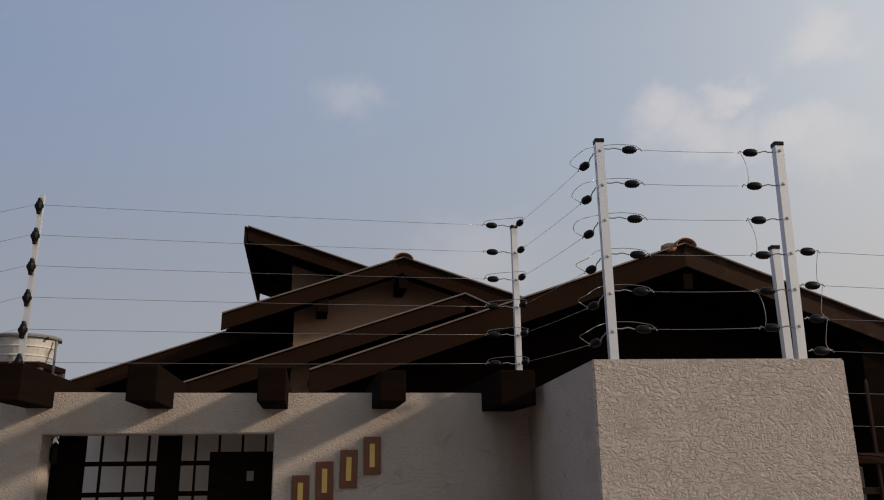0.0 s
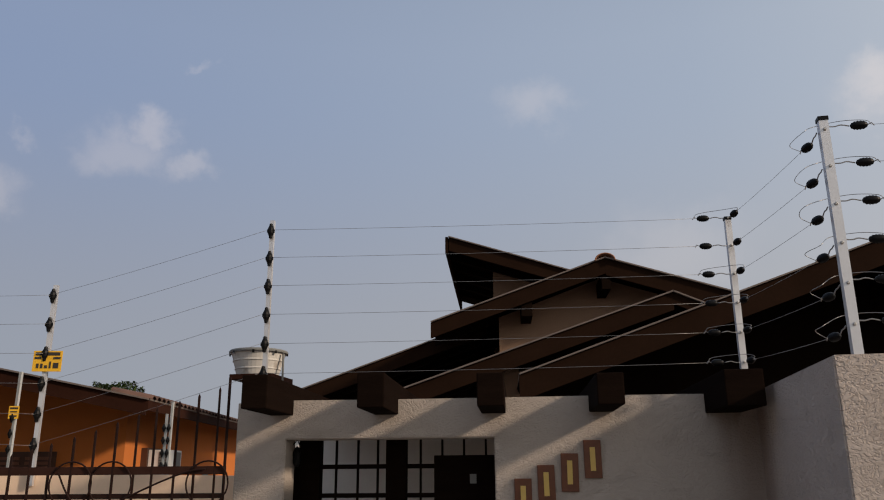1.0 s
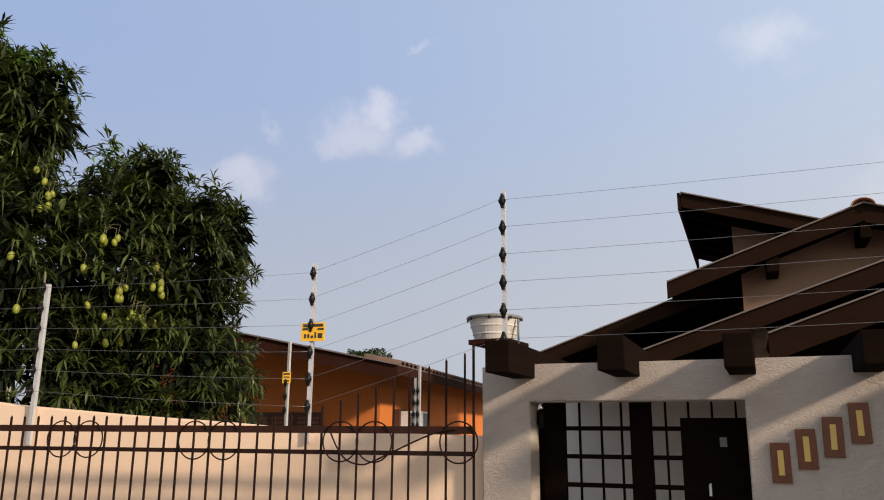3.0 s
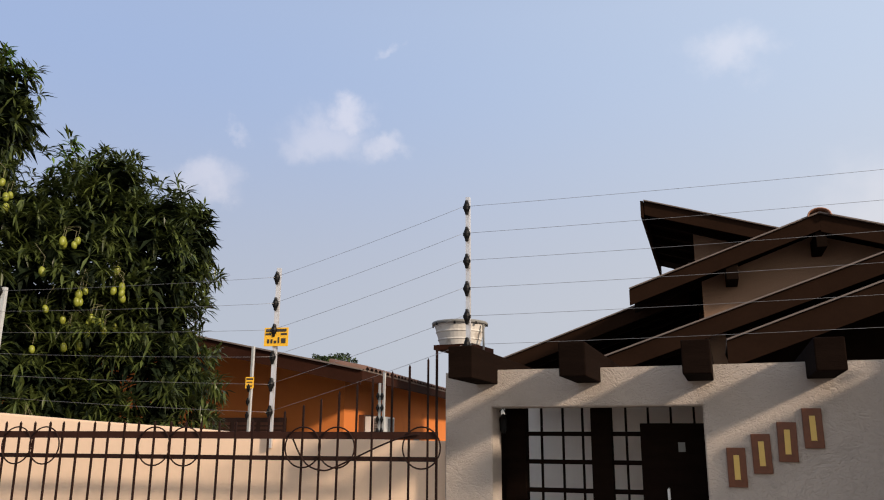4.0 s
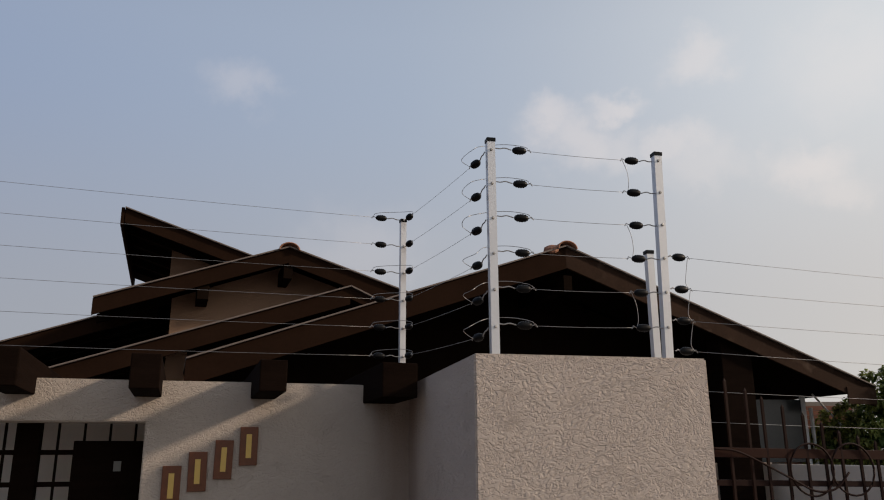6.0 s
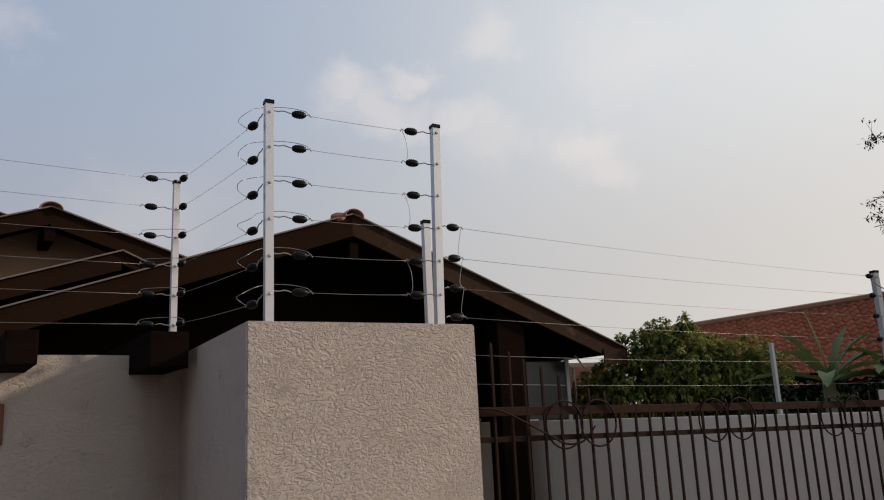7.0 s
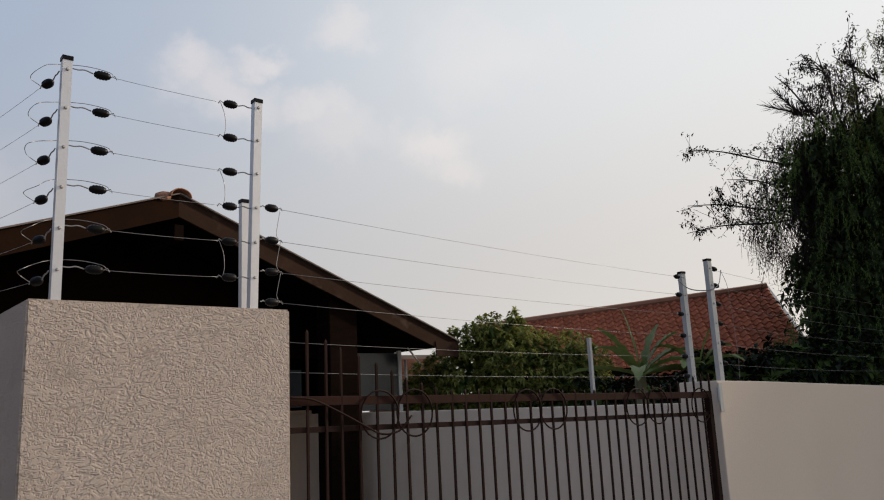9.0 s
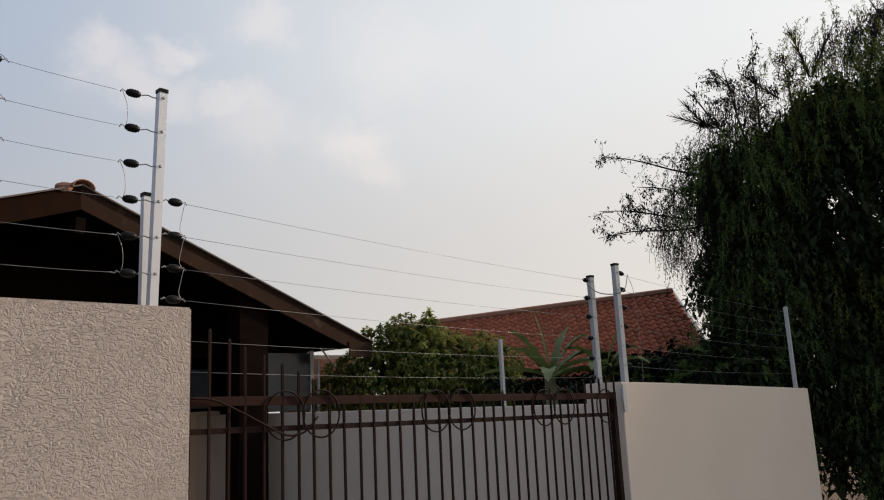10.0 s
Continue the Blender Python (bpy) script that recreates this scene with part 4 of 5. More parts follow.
def brick_shed():
    shed = thing("brick_shed", pose(6.85, 9.3, 0, 0, 0, -8), "low red brick shed behind the side wall", "shed")
    part("mortar_wall", box(-0.3, 0.9, 0, 0.14, 0, 2.56), MORTAR, shed)
    me = finish("brick", box(-0.095, 0.095, -0.006, 0.02, -0.026, 0.026), BRICK)
    for r in range(14):
        for c in range(-1, 5):
            x = 0.1 + 0.2 * c + (0.0 if r % 2 else -0.05)
            if -0.22 < x < 0.84:
                shared("brick", me, shed, pose(x, 0, 1.70 + 0.06 * r))


brick_shed()


# ---- water tank on its stand ----
def water_tank():
    t = thing("water_tank", pose(-5.74, 13.0, 0), "grey fibre-cement water tank on a timber platform", "water tank")
    prof = [(0.36, 3.50), (0.39, 3.61), (0.402, 3.615), (0.402, 3.635), (0.395, 3.64), (0.43, 3.75), (0.443, 3.755), (0.443, 3.775), (0.435, 3.78), (0.47, 3.90), (0.50, 3.905), (0.505, 3.94), (0.48, 3.945), (0.10, 3.96)]
    part("vat", lathe(prof, 36), TANK, t)
    part("rim", lathe([(0.49, 3.895), (0.512, 3.90), (0.517, 3.925), (0.50, 3.95), (0.48, 3.94)], 36), GRILLE, t, "dark worn rim")
    for k in range(8):
        a = 2 * math.pi * (k + 0.3) / 8
        part("lid_clip", box(-0.02, 0.02, -0.012, 0.012, 3.865, 3.915, 0.003), BLACK_PLASTIC, t, "", pose(0.505 * math.cos(a), 0.505 * math.sin(a), 0, 0, 0, math.degrees(a) + 90))
    part("platform", box(-0.29, 0.46, -0.5, 0.5, 3.41, 3.50, 0.006), EAVE_BROWN, t, "brown timber platform")
    for x in (0.12, 0.42):
        for y in (-0.42, 0.42):
            part("leg", box(x - 0.05, x + 0.05, y - 0.05, y + 0.05, -0.16, 3.41), CONCRETE, t)
    part("pipe", tube([(0.505, -0.1, 3.88), (0.51, -0.1, 3.3), (0.51, -0.1, 0)], 0.02, 8), GRILLE, t)


water_tank()


# ---- orange neighbour house ----
def orange_house():
    o = thing("orange_house", turned(12.0, -6.915, 11.02), "orange painted house with brown eaves and tiled roof", "house")
    slope = 0.205
    part("front_wall", prism([(-7, 0), (-7, 2.945 + 7 * slope), (0, 2.945), (0, 0)], 0, 0.15), ORANGE, o)
    part("side_wall", box(-0.15, 0, 0.15, 8.0, 0, 2.955), ORANGE, o)

    def sheet(lo, hi, x1, y0, y1, nm, m):
        part(nm, prism([(-7.2, 2.93 + 7.45 * slope + lo), (x1, 2.93 + lo - (x1 - 0.25) * slope), (x1, 2.93 + hi - (x1 - 0.25) * slope), (-7.2, 2.93 + 7.45 * slope + hi)], y0, y1), m, o)

    sheet(-0.03, 0.0, 0.72, -1.25, 8.2, "soffit", EAVE_BROWN)
    sheet(-0.20, 0.01, 0.72, -1.29, -1.25, "barge_board", EAVE_BROWN)
    sheet(0.012, 0.035, 0.75, -1.33, 8.2, "roof_deck", TILE_EDGE)
    part("eave_board", box(0.72, 0.75, -1.29, 8.2, 2.70, 2.835), EAVE_BROWN, o)
    # tile ends along the eave
    bm = bmesh.new()
    n = 10
    for i in range(47):
        y0 = -1.3 + i * 0.2
        ring = []
        for x in (0.22, 0.80):
            z = 2.965 - (x - 0.25) * slope
            ring.append([bm.verts.new((x, y0 + 0.095 + 0.085 * math.cos(a), z + 0.06 * math.sin(a))) for a in (math.pi * k / n for k in range(n + 1))])
        for k in range(n):
            bm.faces.new((ring[0][k], ring[0][k + 1], ring[1][k + 1], ring[1][k]))
        cap = [bm.verts.new((v.co.x, v.co.y, v.co.z - 0.018)) for v in ring[1]]
        for k in range(n):
            bm.faces.new((ring[1][k], ring[1][k + 1], cap[k + 1], cap[k]))
    tiles = part("eave_tiles", bm, EAVE_TILE, o, "curved clay tiles along the eave", smooth=True)
    tiles["kind"] = "stuff"
    win = part("window", box(-2.46, -1.0, -0.03, 0.0, 1.1, 2.20, 0.004), SHUTTER, o, "brown louvred timber shutters")
    for c in range(3):
        for r in range(14):
            part("slat", box(-2.40 + c * 0.475, -2.01 + c * 0.475, -0.045, -0.03, 1.17 + r * 0.07, 1.215 + r * 0.07), LOUVRE_LIT, win)
    part("vent", box(0.0, 0.02, 4.2, 4.6, 1.75, 1.95, 0.004), GRILLE, o)
    ac = thing("air_conditioner", o.matrix_world @ pose(0.10, 0.75, 1.93), "white window air conditioner on a brown shelf", "air conditioner")
    part("body", box(0.0, 0.34, 0.0, 0.62, 0.02, 0.31, 0.012), WHITE_METAL, ac)
    part("grille", box(0.17, 0.325, -0.006, 0.0, 0.04, 0.28), GRILLE, ac)
    for k in range(5):
        part("fin", box(0.175, 0.32, -0.011, -0.004, 0.06 + k * 0.042, 0.068 + k * 0.042), BLACK_PLASTIC, ac)
    part("side_grille", box(0.338, 0.346, 0.22, 0.56, 0.05, 0.28), GRILLE, ac)
    part("shelf", box(-0.10, 0.42, -0.05, 0.68, -0.03, 0.018), SHUTTER, ac)
    part("backboard", box(-0.10, -0.004, -0.04, 0.66, 0.02, 0.34), SHUTTER, ac, "brown timber backboard")


orange_house()


# ---- red-tiled neighbour house ----
def red_house():
    a, b = Vector((13.05, 6.95)), Vector((9.2, 10.8))
    d = (b - a).normalized()
    ang = math.degrees(math.atan2(d.y, d.x))
    h = thing("red_roof_house", turned(ang, a.x, a.y), "low neighbour house under a red clay tile roof", "house")
    # local x runs along the ridge, local +y falls away towards the walls of the street plots
    length, run, top, drop, dz = 5.0, 1.75, 3.54, 1.22, -0.085
    cols, rows, n = 36, 15, 3
    bm = bmesh.new()
    cw, rh = length / cols, run / rows
    for r in range(rows):
        for c in range(cols):
            x0 = c * cw + random.uniform(-0.004, 0.004)
            rows_v = []
            for e, lift in ((0, 0.0), (1.12, 0.022)):
                y = (r + e) * rh
                ring = []
                for k in range(2 * n + 1):
                    t = k / (2 * n)
                    z = top + dz * x0 - drop * y / run + lift + 0.022 * math.sin(2 * math.pi * t)
                    ring.append(bm.verts.new((x0 + cw * t, y, z)))
                rows_v.append(ring)
            lip = [bm.verts.new(v.co - Vector((0, 0.0, 0.022))) for v in rows_v[1]]
            for k in range(2 * n):
                bm.faces.new((rows_v[0][k], rows_v[0][k + 1], rows_v[1][k + 1], rows_v[1][k]))
                bm.faces.new((rows_v[1][k], rows_v[1][k + 1], lip[k + 1], lip[k]))
    deck = bmesh.new()
    q = [(0, 0, top - 0.05), (length, 0, top + dz * length - 0.05), (length, run, top + dz * length - drop - 0.05), (0, run, top - drop - 0.05)]
    deck.faces.new([deck.verts.new(c) for c in q])
    bmesh.ops.solidify(deck, geom=deck.faces[:], thickness=0.03)
    part("roof_deck", deck, RED_TILE, h)
    t = part("roof_tiles", bm, RED_TILE, h, "rows of red clay roof tiles", smooth=False)
    t["kind"] = "stuff"
    part("ridge_cap", tube([(0, -0.02, top + 0.02), (length, -0.02, top + dz * length + 0.02)], 0.07, 8), RIDGE_TILE, h)
    verge = bmesh.new()
    p = [(-0.05, -0.1, top + 0.05), (-0.05, run + 0.05, top - drop + 0.0), (-0.05, run + 0.05, top - drop - 0.17), (-0.05, -0.1, top - 0.14)]
    f = [verge.verts.new(q) for q in p] + [verge.verts.new((0.0, q[1], q[2])) for q in p]
    for q in ((0, 1, 2, 3), (7, 6, 5, 4), (0, 4, 5, 1), (1, 5, 6, 2), (2, 6, 7, 3), (3, 7, 4, 0)):
        verge.faces.new([f[i] for i in q])
    part("verge_board", verge, WHITE_METAL, h, "pale verge board")
    part("wall", box(0.5, length, -3.0, run - 0.55, 0, 2.35), HOUSE_WALL, h)
    part("gable", prism([(0.5, 2.3), (0.6, 2.3), (0.6, 3.1), (0.5, 3.1)], -0.4, 0.4), SOFFIT_AND_SHADE, h)
    part("eave_board", box(0.0, length, run - 0.04, run - 0.01, 2.02, 2.25), SOFFIT_AND_SHADE, h, m=pose(0, 0, 0.0))
    part("wall_band", box(0.2, length, run - 0.56, run - 0.50, 0.0, 2.3), SHUTTER, h)


red_house()


# ---- vegetation ----
RNG = np.random.default_rng(7)


def leaf_mesh(name, origins, dirs, downs, length, width, mat, fold=0.25, droop=0.35):
    """Many pointed, folded and drooping leaves in one mesh: origins and directions as arrays."""
    n = len(origins)
    d = dirs / np.linalg.norm(dirs, axis=1, keepdims=True)
    up = np.zeros_like(d)
    up[:, 2] = 1.0
    side = np.cross(d, up + 0.15 * RNG.normal(size=(n, 3)))
    side /= np.linalg.norm(side, axis=1, keepdims=True) + 1e-9
    nor = np.cross(side, d)
    ln = length * RNG.uniform(0.7, 1.25, (n, 1))
    wd = width * RNG.uniform(0.75, 1.2, (n, 1))
    sag = np.zeros_like(d)
    sag[:, 2] = -1.0
    dr = droop * downs.reshape(-1, 1)
    mid = origins + d * ln * 0.45 + sag * ln * dr * 0.25
    tip = origins + d * ln * 0.92 + sag * ln * dr
    left = mid + side * wd * 0.5 + nor * wd * fold
    right = mid - side * wd * 0.5 + nor * wd * fold
    verts = np.stack([origins, left, mid, right, tip], axis=1).reshape(-1, 3)
    base = (np.arange(n) * 5).reshape(-1, 1)
    tri = np.concatenate([base + np.array([[0, 2, 1]]), base + np.array([[0, 3, 2]]), base + np.array([[1, 2, 4]]), base + np.array([[2, 3, 4]])], axis=1).reshape(-1, 3)
    me = bpy.data.meshes.new(name)
    me.vertices.add(len(verts))
    me.vertices.foreach_set("co", verts.ravel())
    me.loops.add(len(tri) * 3)
    me.loops.foreach_set("vertex_index", tri.ravel().astype(np.int32))
    me.polygons.add(len(tri))
    me.polygons.foreach_set("loop_start", np.arange(0, len(tri) * 3, 3, dtype=np.int32))
    me.update(calc_edges=True)
    me.validate()
    me.materials.append(mat)
    return me


def on_lobes(lobes, count, spread=0.10, inner=0.0, lump=0.10):
    """Points on a union of ellipsoids with an uneven skin, and their outward directions."""
    lob = np.array(lobes, float)
    area = (lob[:, 3] * lob[:, 4] + lob[:, 4] * lob[:, 5] + lob[:, 3] * lob[:, 5])
    pick = RNG.choice(len(lob), size=count * 3, p=area / area.sum())
    v = RNG.normal(size=(count * 3, 3))
    v /= np.linalg.norm(v, axis=1, keepdims=True)
    c, r = lob[pick, :3], lob[pick, 3:]
    lumps = 1 + lump * np.sin(v[:, :1] * 9 + pick[:, None]) * np.cos(v[:, 1:2] * 8) + 0.7 * lump * np.sin(v[:, 2:3] * 17 + 2 * pick[:, None])
    rad = (lumps + RNG.normal(size=(count * 3, 1)) * spread) * (1 - inner * RNG.uniform(0, 1, (count * 3, 1)))
    p = c + v * r * rad
    keep = np.ones(len(p), bool)
    for k, l in enumerate(lob):
        inside = (((p - l[:3]) / l[3:]) ** 2).sum(1) < 0.62
        keep &= ~(inside & (pick != k))
    p, v = p[keep][:count], (v / r)[keep][:count]
    return p, v / np.linalg.norm(v, axis=1, keepdims=True)


def rosettes(points, outs, per, radius):
    """Leaf origins and directions for tufts of leaves at the ends of twigs."""
    n = len(points)
    axis = outs * 0.6 + np.array([0, 0, 0.35]) + 0.35 * RNG.normal(size=(n, 3))
    axis /= np.linalg.norm(axis, axis=1, keepdims=True)
    org = np.repeat(points, per, axis=0)
    ax = np.repeat(axis, per, axis=0)
    rnd = RNG.normal(size=org.shape)
    rnd -= ax * (rnd * ax).sum(1, keepdims=True)
    rnd /= np.linalg.norm(rnd, axis=1, keepdims=True)
    tilt = RNG.uniform(-0.2, 1.1, (len(org), 1))
    d = rnd + ax * tilt
    return org + ax * RNG.uniform(-radius, radius, (len(org), 1)) * 0.5, d, RNG.uniform(0.4, 1.4, len(org))


def limbs(tree, trunk, ends, r0, mat=BARK):
    part("trunk", tube(spline(trunk, 5), r0, 10, r_end=r0 * 0.55), mat, tree, smooth=True)
    top = Vector(trunk[-1])
    for e in ends:
        e = Vector(e)
        mid = top.lerp(e, 0.5) + Vector((RNG.uniform(-0.15, 0.15), RNG.uniform(-0.15, 0.15), 0.12))
        part("limb", tube(spline([top - Vector((0, 0, 0.2)), top.lerp(mid, 0.5), mid, e], 4), r0 * 0.45, 7, r_end=0.012), mat, tree, smooth=True)


def crown(tree, name, me, label=""):
    ob = new(name, me)
    ob.parent = tree
    ob["kind"] = "stuff"
    if label:
        ob["label"] = label
    return ob


def mango_tree():
    tree = thing("mango_tree", turned(45.0, -7.6, 6.1), "dense mango tree hung with green fruit behind the wall", "tree")
    lobes = [(-2.1, 0.3, 4.6, 1.15, 1.2, 1.45), (-1.2, 0.0, 3.6, 1.8, 1.4, 1.35), (0.2, 0.0, 3.76, 0.8, 1.1, 1.1), (0.88, -0.1, 3.66, 0.60, 0.9, 1.0),
             (0.75, -0.1, 2.5, 0.90, 1.0, 1.0), (-0.9, -0.2, 2.3, 1.6, 1.1, 1.1), (1.18, -0.1, 4.2, 0.36, 0.5, 0.48), (-1.0, -0.1, 5.5, 0.42, 0.6, 0.65), (-1.75, 0.0, 5.6, 0.8, 0.8, 0.85), (0.36, -0.1, 4.72, 0.34, 0.5, 0.40), (-2.6, 0, 3.0, 1.3, 1.2, 1.6)]
    p, v = on_lobes(lobes, 2900, 0.07, 0.0, 0.20)
    front = v[:, 1] < 0.55
    p, v = p[front], v[front]
    o, d, s = rosettes(p, v, 15, 0.10)
    crown(tree, "foliage", leaf_mesh("foliage", o, d, s, 0.20, 0.032, MANGO_LEAF, 0.25, 0.22), "dark green drooping lance leaves")
    p, v = on_lobes(lobes[7:9] + [(0.0, -0.4, 4.75, 0.30, 0.4, 0.28)], 190, 0.05)
    up = v[:, 2] > 0.35
    o, d, s = rosettes(p[up] + v[up] * 0.05, v[up], 13, 0.10)
    crown(tree, "young_foliage", leaf_mesh("young_foliage", o, d, s, 0.18, 0.034, MANGO_YOUNG), "fresh light green leaves at the top")
    # near-black leaves inside the crown stand in for its shade
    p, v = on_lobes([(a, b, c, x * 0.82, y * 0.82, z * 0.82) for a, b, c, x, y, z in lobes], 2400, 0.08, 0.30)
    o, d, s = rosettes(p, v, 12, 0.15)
    crown(tree, "inner_foliage", leaf_mesh("inner_foliage", o, d, s, 0.28, 0.085, MANGO_DARK), "inner leaves with the crown's shade put into their colour")
    limbs(tree, [(-0.8, 0.4, -0.16), (-0.75, 0.35, 0.9), (-0.8, 0.3, 1.7)], [(-2.0, 0.3, 4.9), (-1.2, 0, 3.6), (0.25, 0, 3.8), (0.95, -0.1, 3.4), (0.7, -0.1, 2.5), (-2.4, 0, 3.2)], 0.2)
    # fruit in hanging clusters on the side towards the street
    fruit = finish("mango", lathe([(0.004, -0.062), (0.022, -0.055), (0.036, -0.030), (0.039, 0.0), (0.032, 0.032), (0.016, 0.05), (0.004, 0.055)], 12), FRUIT, True)
    p, v = on_lobes(lobes, 1500, 0.02)
    face = (v[:, 1] < -0.55) & (np.abs(v[:, 2]) < 0.75) & (p[:, 2] < 4.9)
    p, v = p[face], v[face]
    for k in range(0, min(len(p), 300), 6):
        for j in range(int(RNG.integers(1, 5))):
            q = Vector(p[k]) + Vector(v[k]) * 0.14 + Vector((RNG.uniform(-0.09, 0.09), RNG.uniform(-0.04, 0.04), RNG.uniform(-0.24, -0.06)))
            m = shared("mango", fruit, tree, Matrix.Translation(q) @ pose(0, 0, 0, RNG.uniform(-14, 14), RNG.uniform(-14, 14), RNG.uniform(0, 360)) @ Matrix.Scale(RNG.uniform(0.7, 0.98), 4))
            part("stalk", tube([q + Vector((0, 0, 0.05)), q + Vector((0.01, 0.01, 0.15)), Vector(p[k]) + Vector((0, 0, 0.12))], 0.0025, 4), BANANA_STEM, tree)


mango_tree()


def strands(points, outs, per, length, out=0.4):
    """Leaflets along thin twigs that arch outwards and hang down."""
    n = len(points)
    k = np.arange(1, per + 1) / per
    way = outs * np.array([1, 1, 0.35]) * RNG.uniform(0.3, 1.0, (n, 1)) * out + 0.10 * RNG.normal(size=(n, 3))
    ln = length * RNG.uniform(0.5, 1.4, (n, 1))
    org = points[:, None, :] + way[:, None, :] * ln[:, None, :] * (k ** 0.6)[None, :, None]
    org[:, :, 2] -= (ln * (k[None, :] ** 1.5)) * RNG.uniform(0.6, 1.0, (n, 1))
    d = RNG.normal(size=org.shape) * 0.75 + np.array([0, 0, -0.6])
    return org.reshape(-1, 3), d.reshape(-1, 3), np.full(n * per, 0.3)


def boughs(lobes, count, lo, hi):
    """Small hanging boughs seated on the skin of the large masses."""
    p, v = on_lobes(lobes, count, 0.04, 0.0, 0.05)
    r = RNG.uniform(lo, hi, len(p))
    return [(*q, a, a, 1.15 * a) for q, a in zip(p, r)]


def pepper_tree():
    tree = thing("pepper_tree", turned(-58.0, 12.3, 4.0), "tall dark tree with fine drooping foliage and bare twigs", "tree")
    lobes = [(0.9, 0.7, 4.5, 2.2, 1.8, 2.2), (-0.85, 0.3, 3.3, 1.15, 1.2, 1.5), (2.2, 0.5, 3.0, 2.2, 1.8, 2.6), (-0.95, 0.3, 4.9, 0.85, 1.0, 1.0), (-0.65, 0.0, 2.2, 1.45, 1.0, 1.3),
             (0.3, 0.1, 5.7, 0.85, 0.9, 0.7), (1.9, 0.2, 6.0, 1.3, 1.2, 1.0), (3.6, 0.4, 3.8, 1.8, 1.6, 2.6), (1.0, -0.2, 1.4, 2.0, 1.0, 1.4), (3.2, 0.0, 1.4, 2.2, 1.2, 1.6)]
    # upper masses take the lighter leaves, so bright clumps are painted by material
    for mat, n, count, label in ((PEPPER_LEAF, 60, 6400, "fine drooping green foliage"), (PEPPER_OLIVE, 34, 2600, "olive green foliage, lighter upper masses put into its colour as light")):
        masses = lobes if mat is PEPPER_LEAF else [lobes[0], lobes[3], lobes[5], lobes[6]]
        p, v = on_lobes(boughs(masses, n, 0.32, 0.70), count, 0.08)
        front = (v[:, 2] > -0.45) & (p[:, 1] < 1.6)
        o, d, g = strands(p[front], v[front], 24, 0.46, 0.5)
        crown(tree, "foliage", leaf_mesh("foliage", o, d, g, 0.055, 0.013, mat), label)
    # large dark leaves within the crown imitate its shade by colour
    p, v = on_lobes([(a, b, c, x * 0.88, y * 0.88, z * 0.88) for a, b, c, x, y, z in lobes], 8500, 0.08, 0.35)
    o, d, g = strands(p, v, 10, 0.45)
    crown(tree, "inner_foliage", leaf_mesh("inner_foliage", o, d, g, 0.15, 0.055, PEPPER_DARK), "inner foliage with the crown's shade put into its colour")
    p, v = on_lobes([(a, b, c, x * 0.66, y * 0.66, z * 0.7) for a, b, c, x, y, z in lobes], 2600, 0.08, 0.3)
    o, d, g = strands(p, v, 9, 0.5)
    crown(tree, "inner_foliage", leaf_mesh("inner_foliage", o, d, g, 0.26, 0.13, PEPPER_DARK), "inner foliage with the crown's shade put into its colour")
    # thin, half-bare outer twigs
    p, v = on_lobes([(-1.55, 0.3, 5.0, 0.55, 0.6, 0.75), (-1.95, 0.3, 4.35, 0.42, 0.6, 0.7), (-0.95, 0.1, 5.85, 0.6, 0.6, 0.5), (1.1, 0.0, 6.9, 0.9, 0.8, 0.4), (-1.55, 0.2, 4.15, 0.55, 0.6, 0.65)], 2300, 0.2, 0.5)
    o, d, g = strands(p, v, 11, 0.40, 0.3)
    crown(tree, "sparse_foliage", leaf_mesh("sparse_foliage", o, d, g, 0.06, 0.014, TWIG), "thin half-dry foliage at the edge")
    bm = bmesh.new()
    for q, w in zip(p[::3], v[::3]):
        q = Vector(q)
        e = q + Vector(w) * 0.12 - Vector((0, 0, RNG.uniform(0.15, 0.45)))
        tube([q, q.lerp(e, 0.5) + Vector(w) * 0.05, e], 0.004, 3, bm=bm, r_end=0.002)
    hang = part("hanging_twig", bm, TWIG, tree)
    hang["kind"] = "stuff"
    limbs(tree, [(0.8, 0.8, -0.16), (0.75, 0.8, 1.2), (0.6, 0.7, 2.4)], [(-0.8, 0.3, 4.8), (0.3, 0.2, 5.9), (1.9, 0.4, 6.0), (2.4, 0.5, 3.6), (-0.9, 0.3, 3.6), (-1.3, 0.3, 4.2)], 0.24)

    def spray(base, tip, forks, reach):
        base, tip = Vector(base), Vector(tip)
        bm = tube(spline([base, base.lerp(tip, 0.4) + Vector((0, 0, -0.05)), base.lerp(tip, 0.75) + Vector((0, 0, 0.03)), tip], 4), 0.022, 5, r_end=0.005)
        orgs = []
        for j in range(forks):
            k = RNG.uniform(0.25, 0.98)
            q = base.lerp(tip, k)
            way = (tip - base).normalized() * RNG.uniform(0.2, 0.9) + Vector((RNG.normal() * 0.3, RNG.normal() * 0.3, RNG.uniform(-0.35, 0.75)))
            e = q + way.normalized() * reach * RNG.uniform(0.4, 1.0) * (1.15 - 0.5 * k)
            tube([q, q.lerp(e, 0.5) + Vector((0, 0, 0.03)), e], 0.007, 4, bm=bm, r_end=0.003)
            for h in range(3):
                q2 = q.lerp(e, RNG.uniform(0.3, 0.95))
                e2 = q2 + Vector((RNG.normal() * 0.13, RNG.normal() * 0.13, RNG.normal() * 0.12))
                tube([q2, e2], 0.004, 3, bm=bm, r_end=0.002)
                orgs += [e2, q2, e]
        part("bare_branch", bm, TWIG, tree, "bare dark branch", smooth=True)
        o = np.array([list(q) for q in orgs])
        o = np.repeat(o, 4, axis=0) + RNG.normal(size=(len(o) * 4, 3)) * 0.03
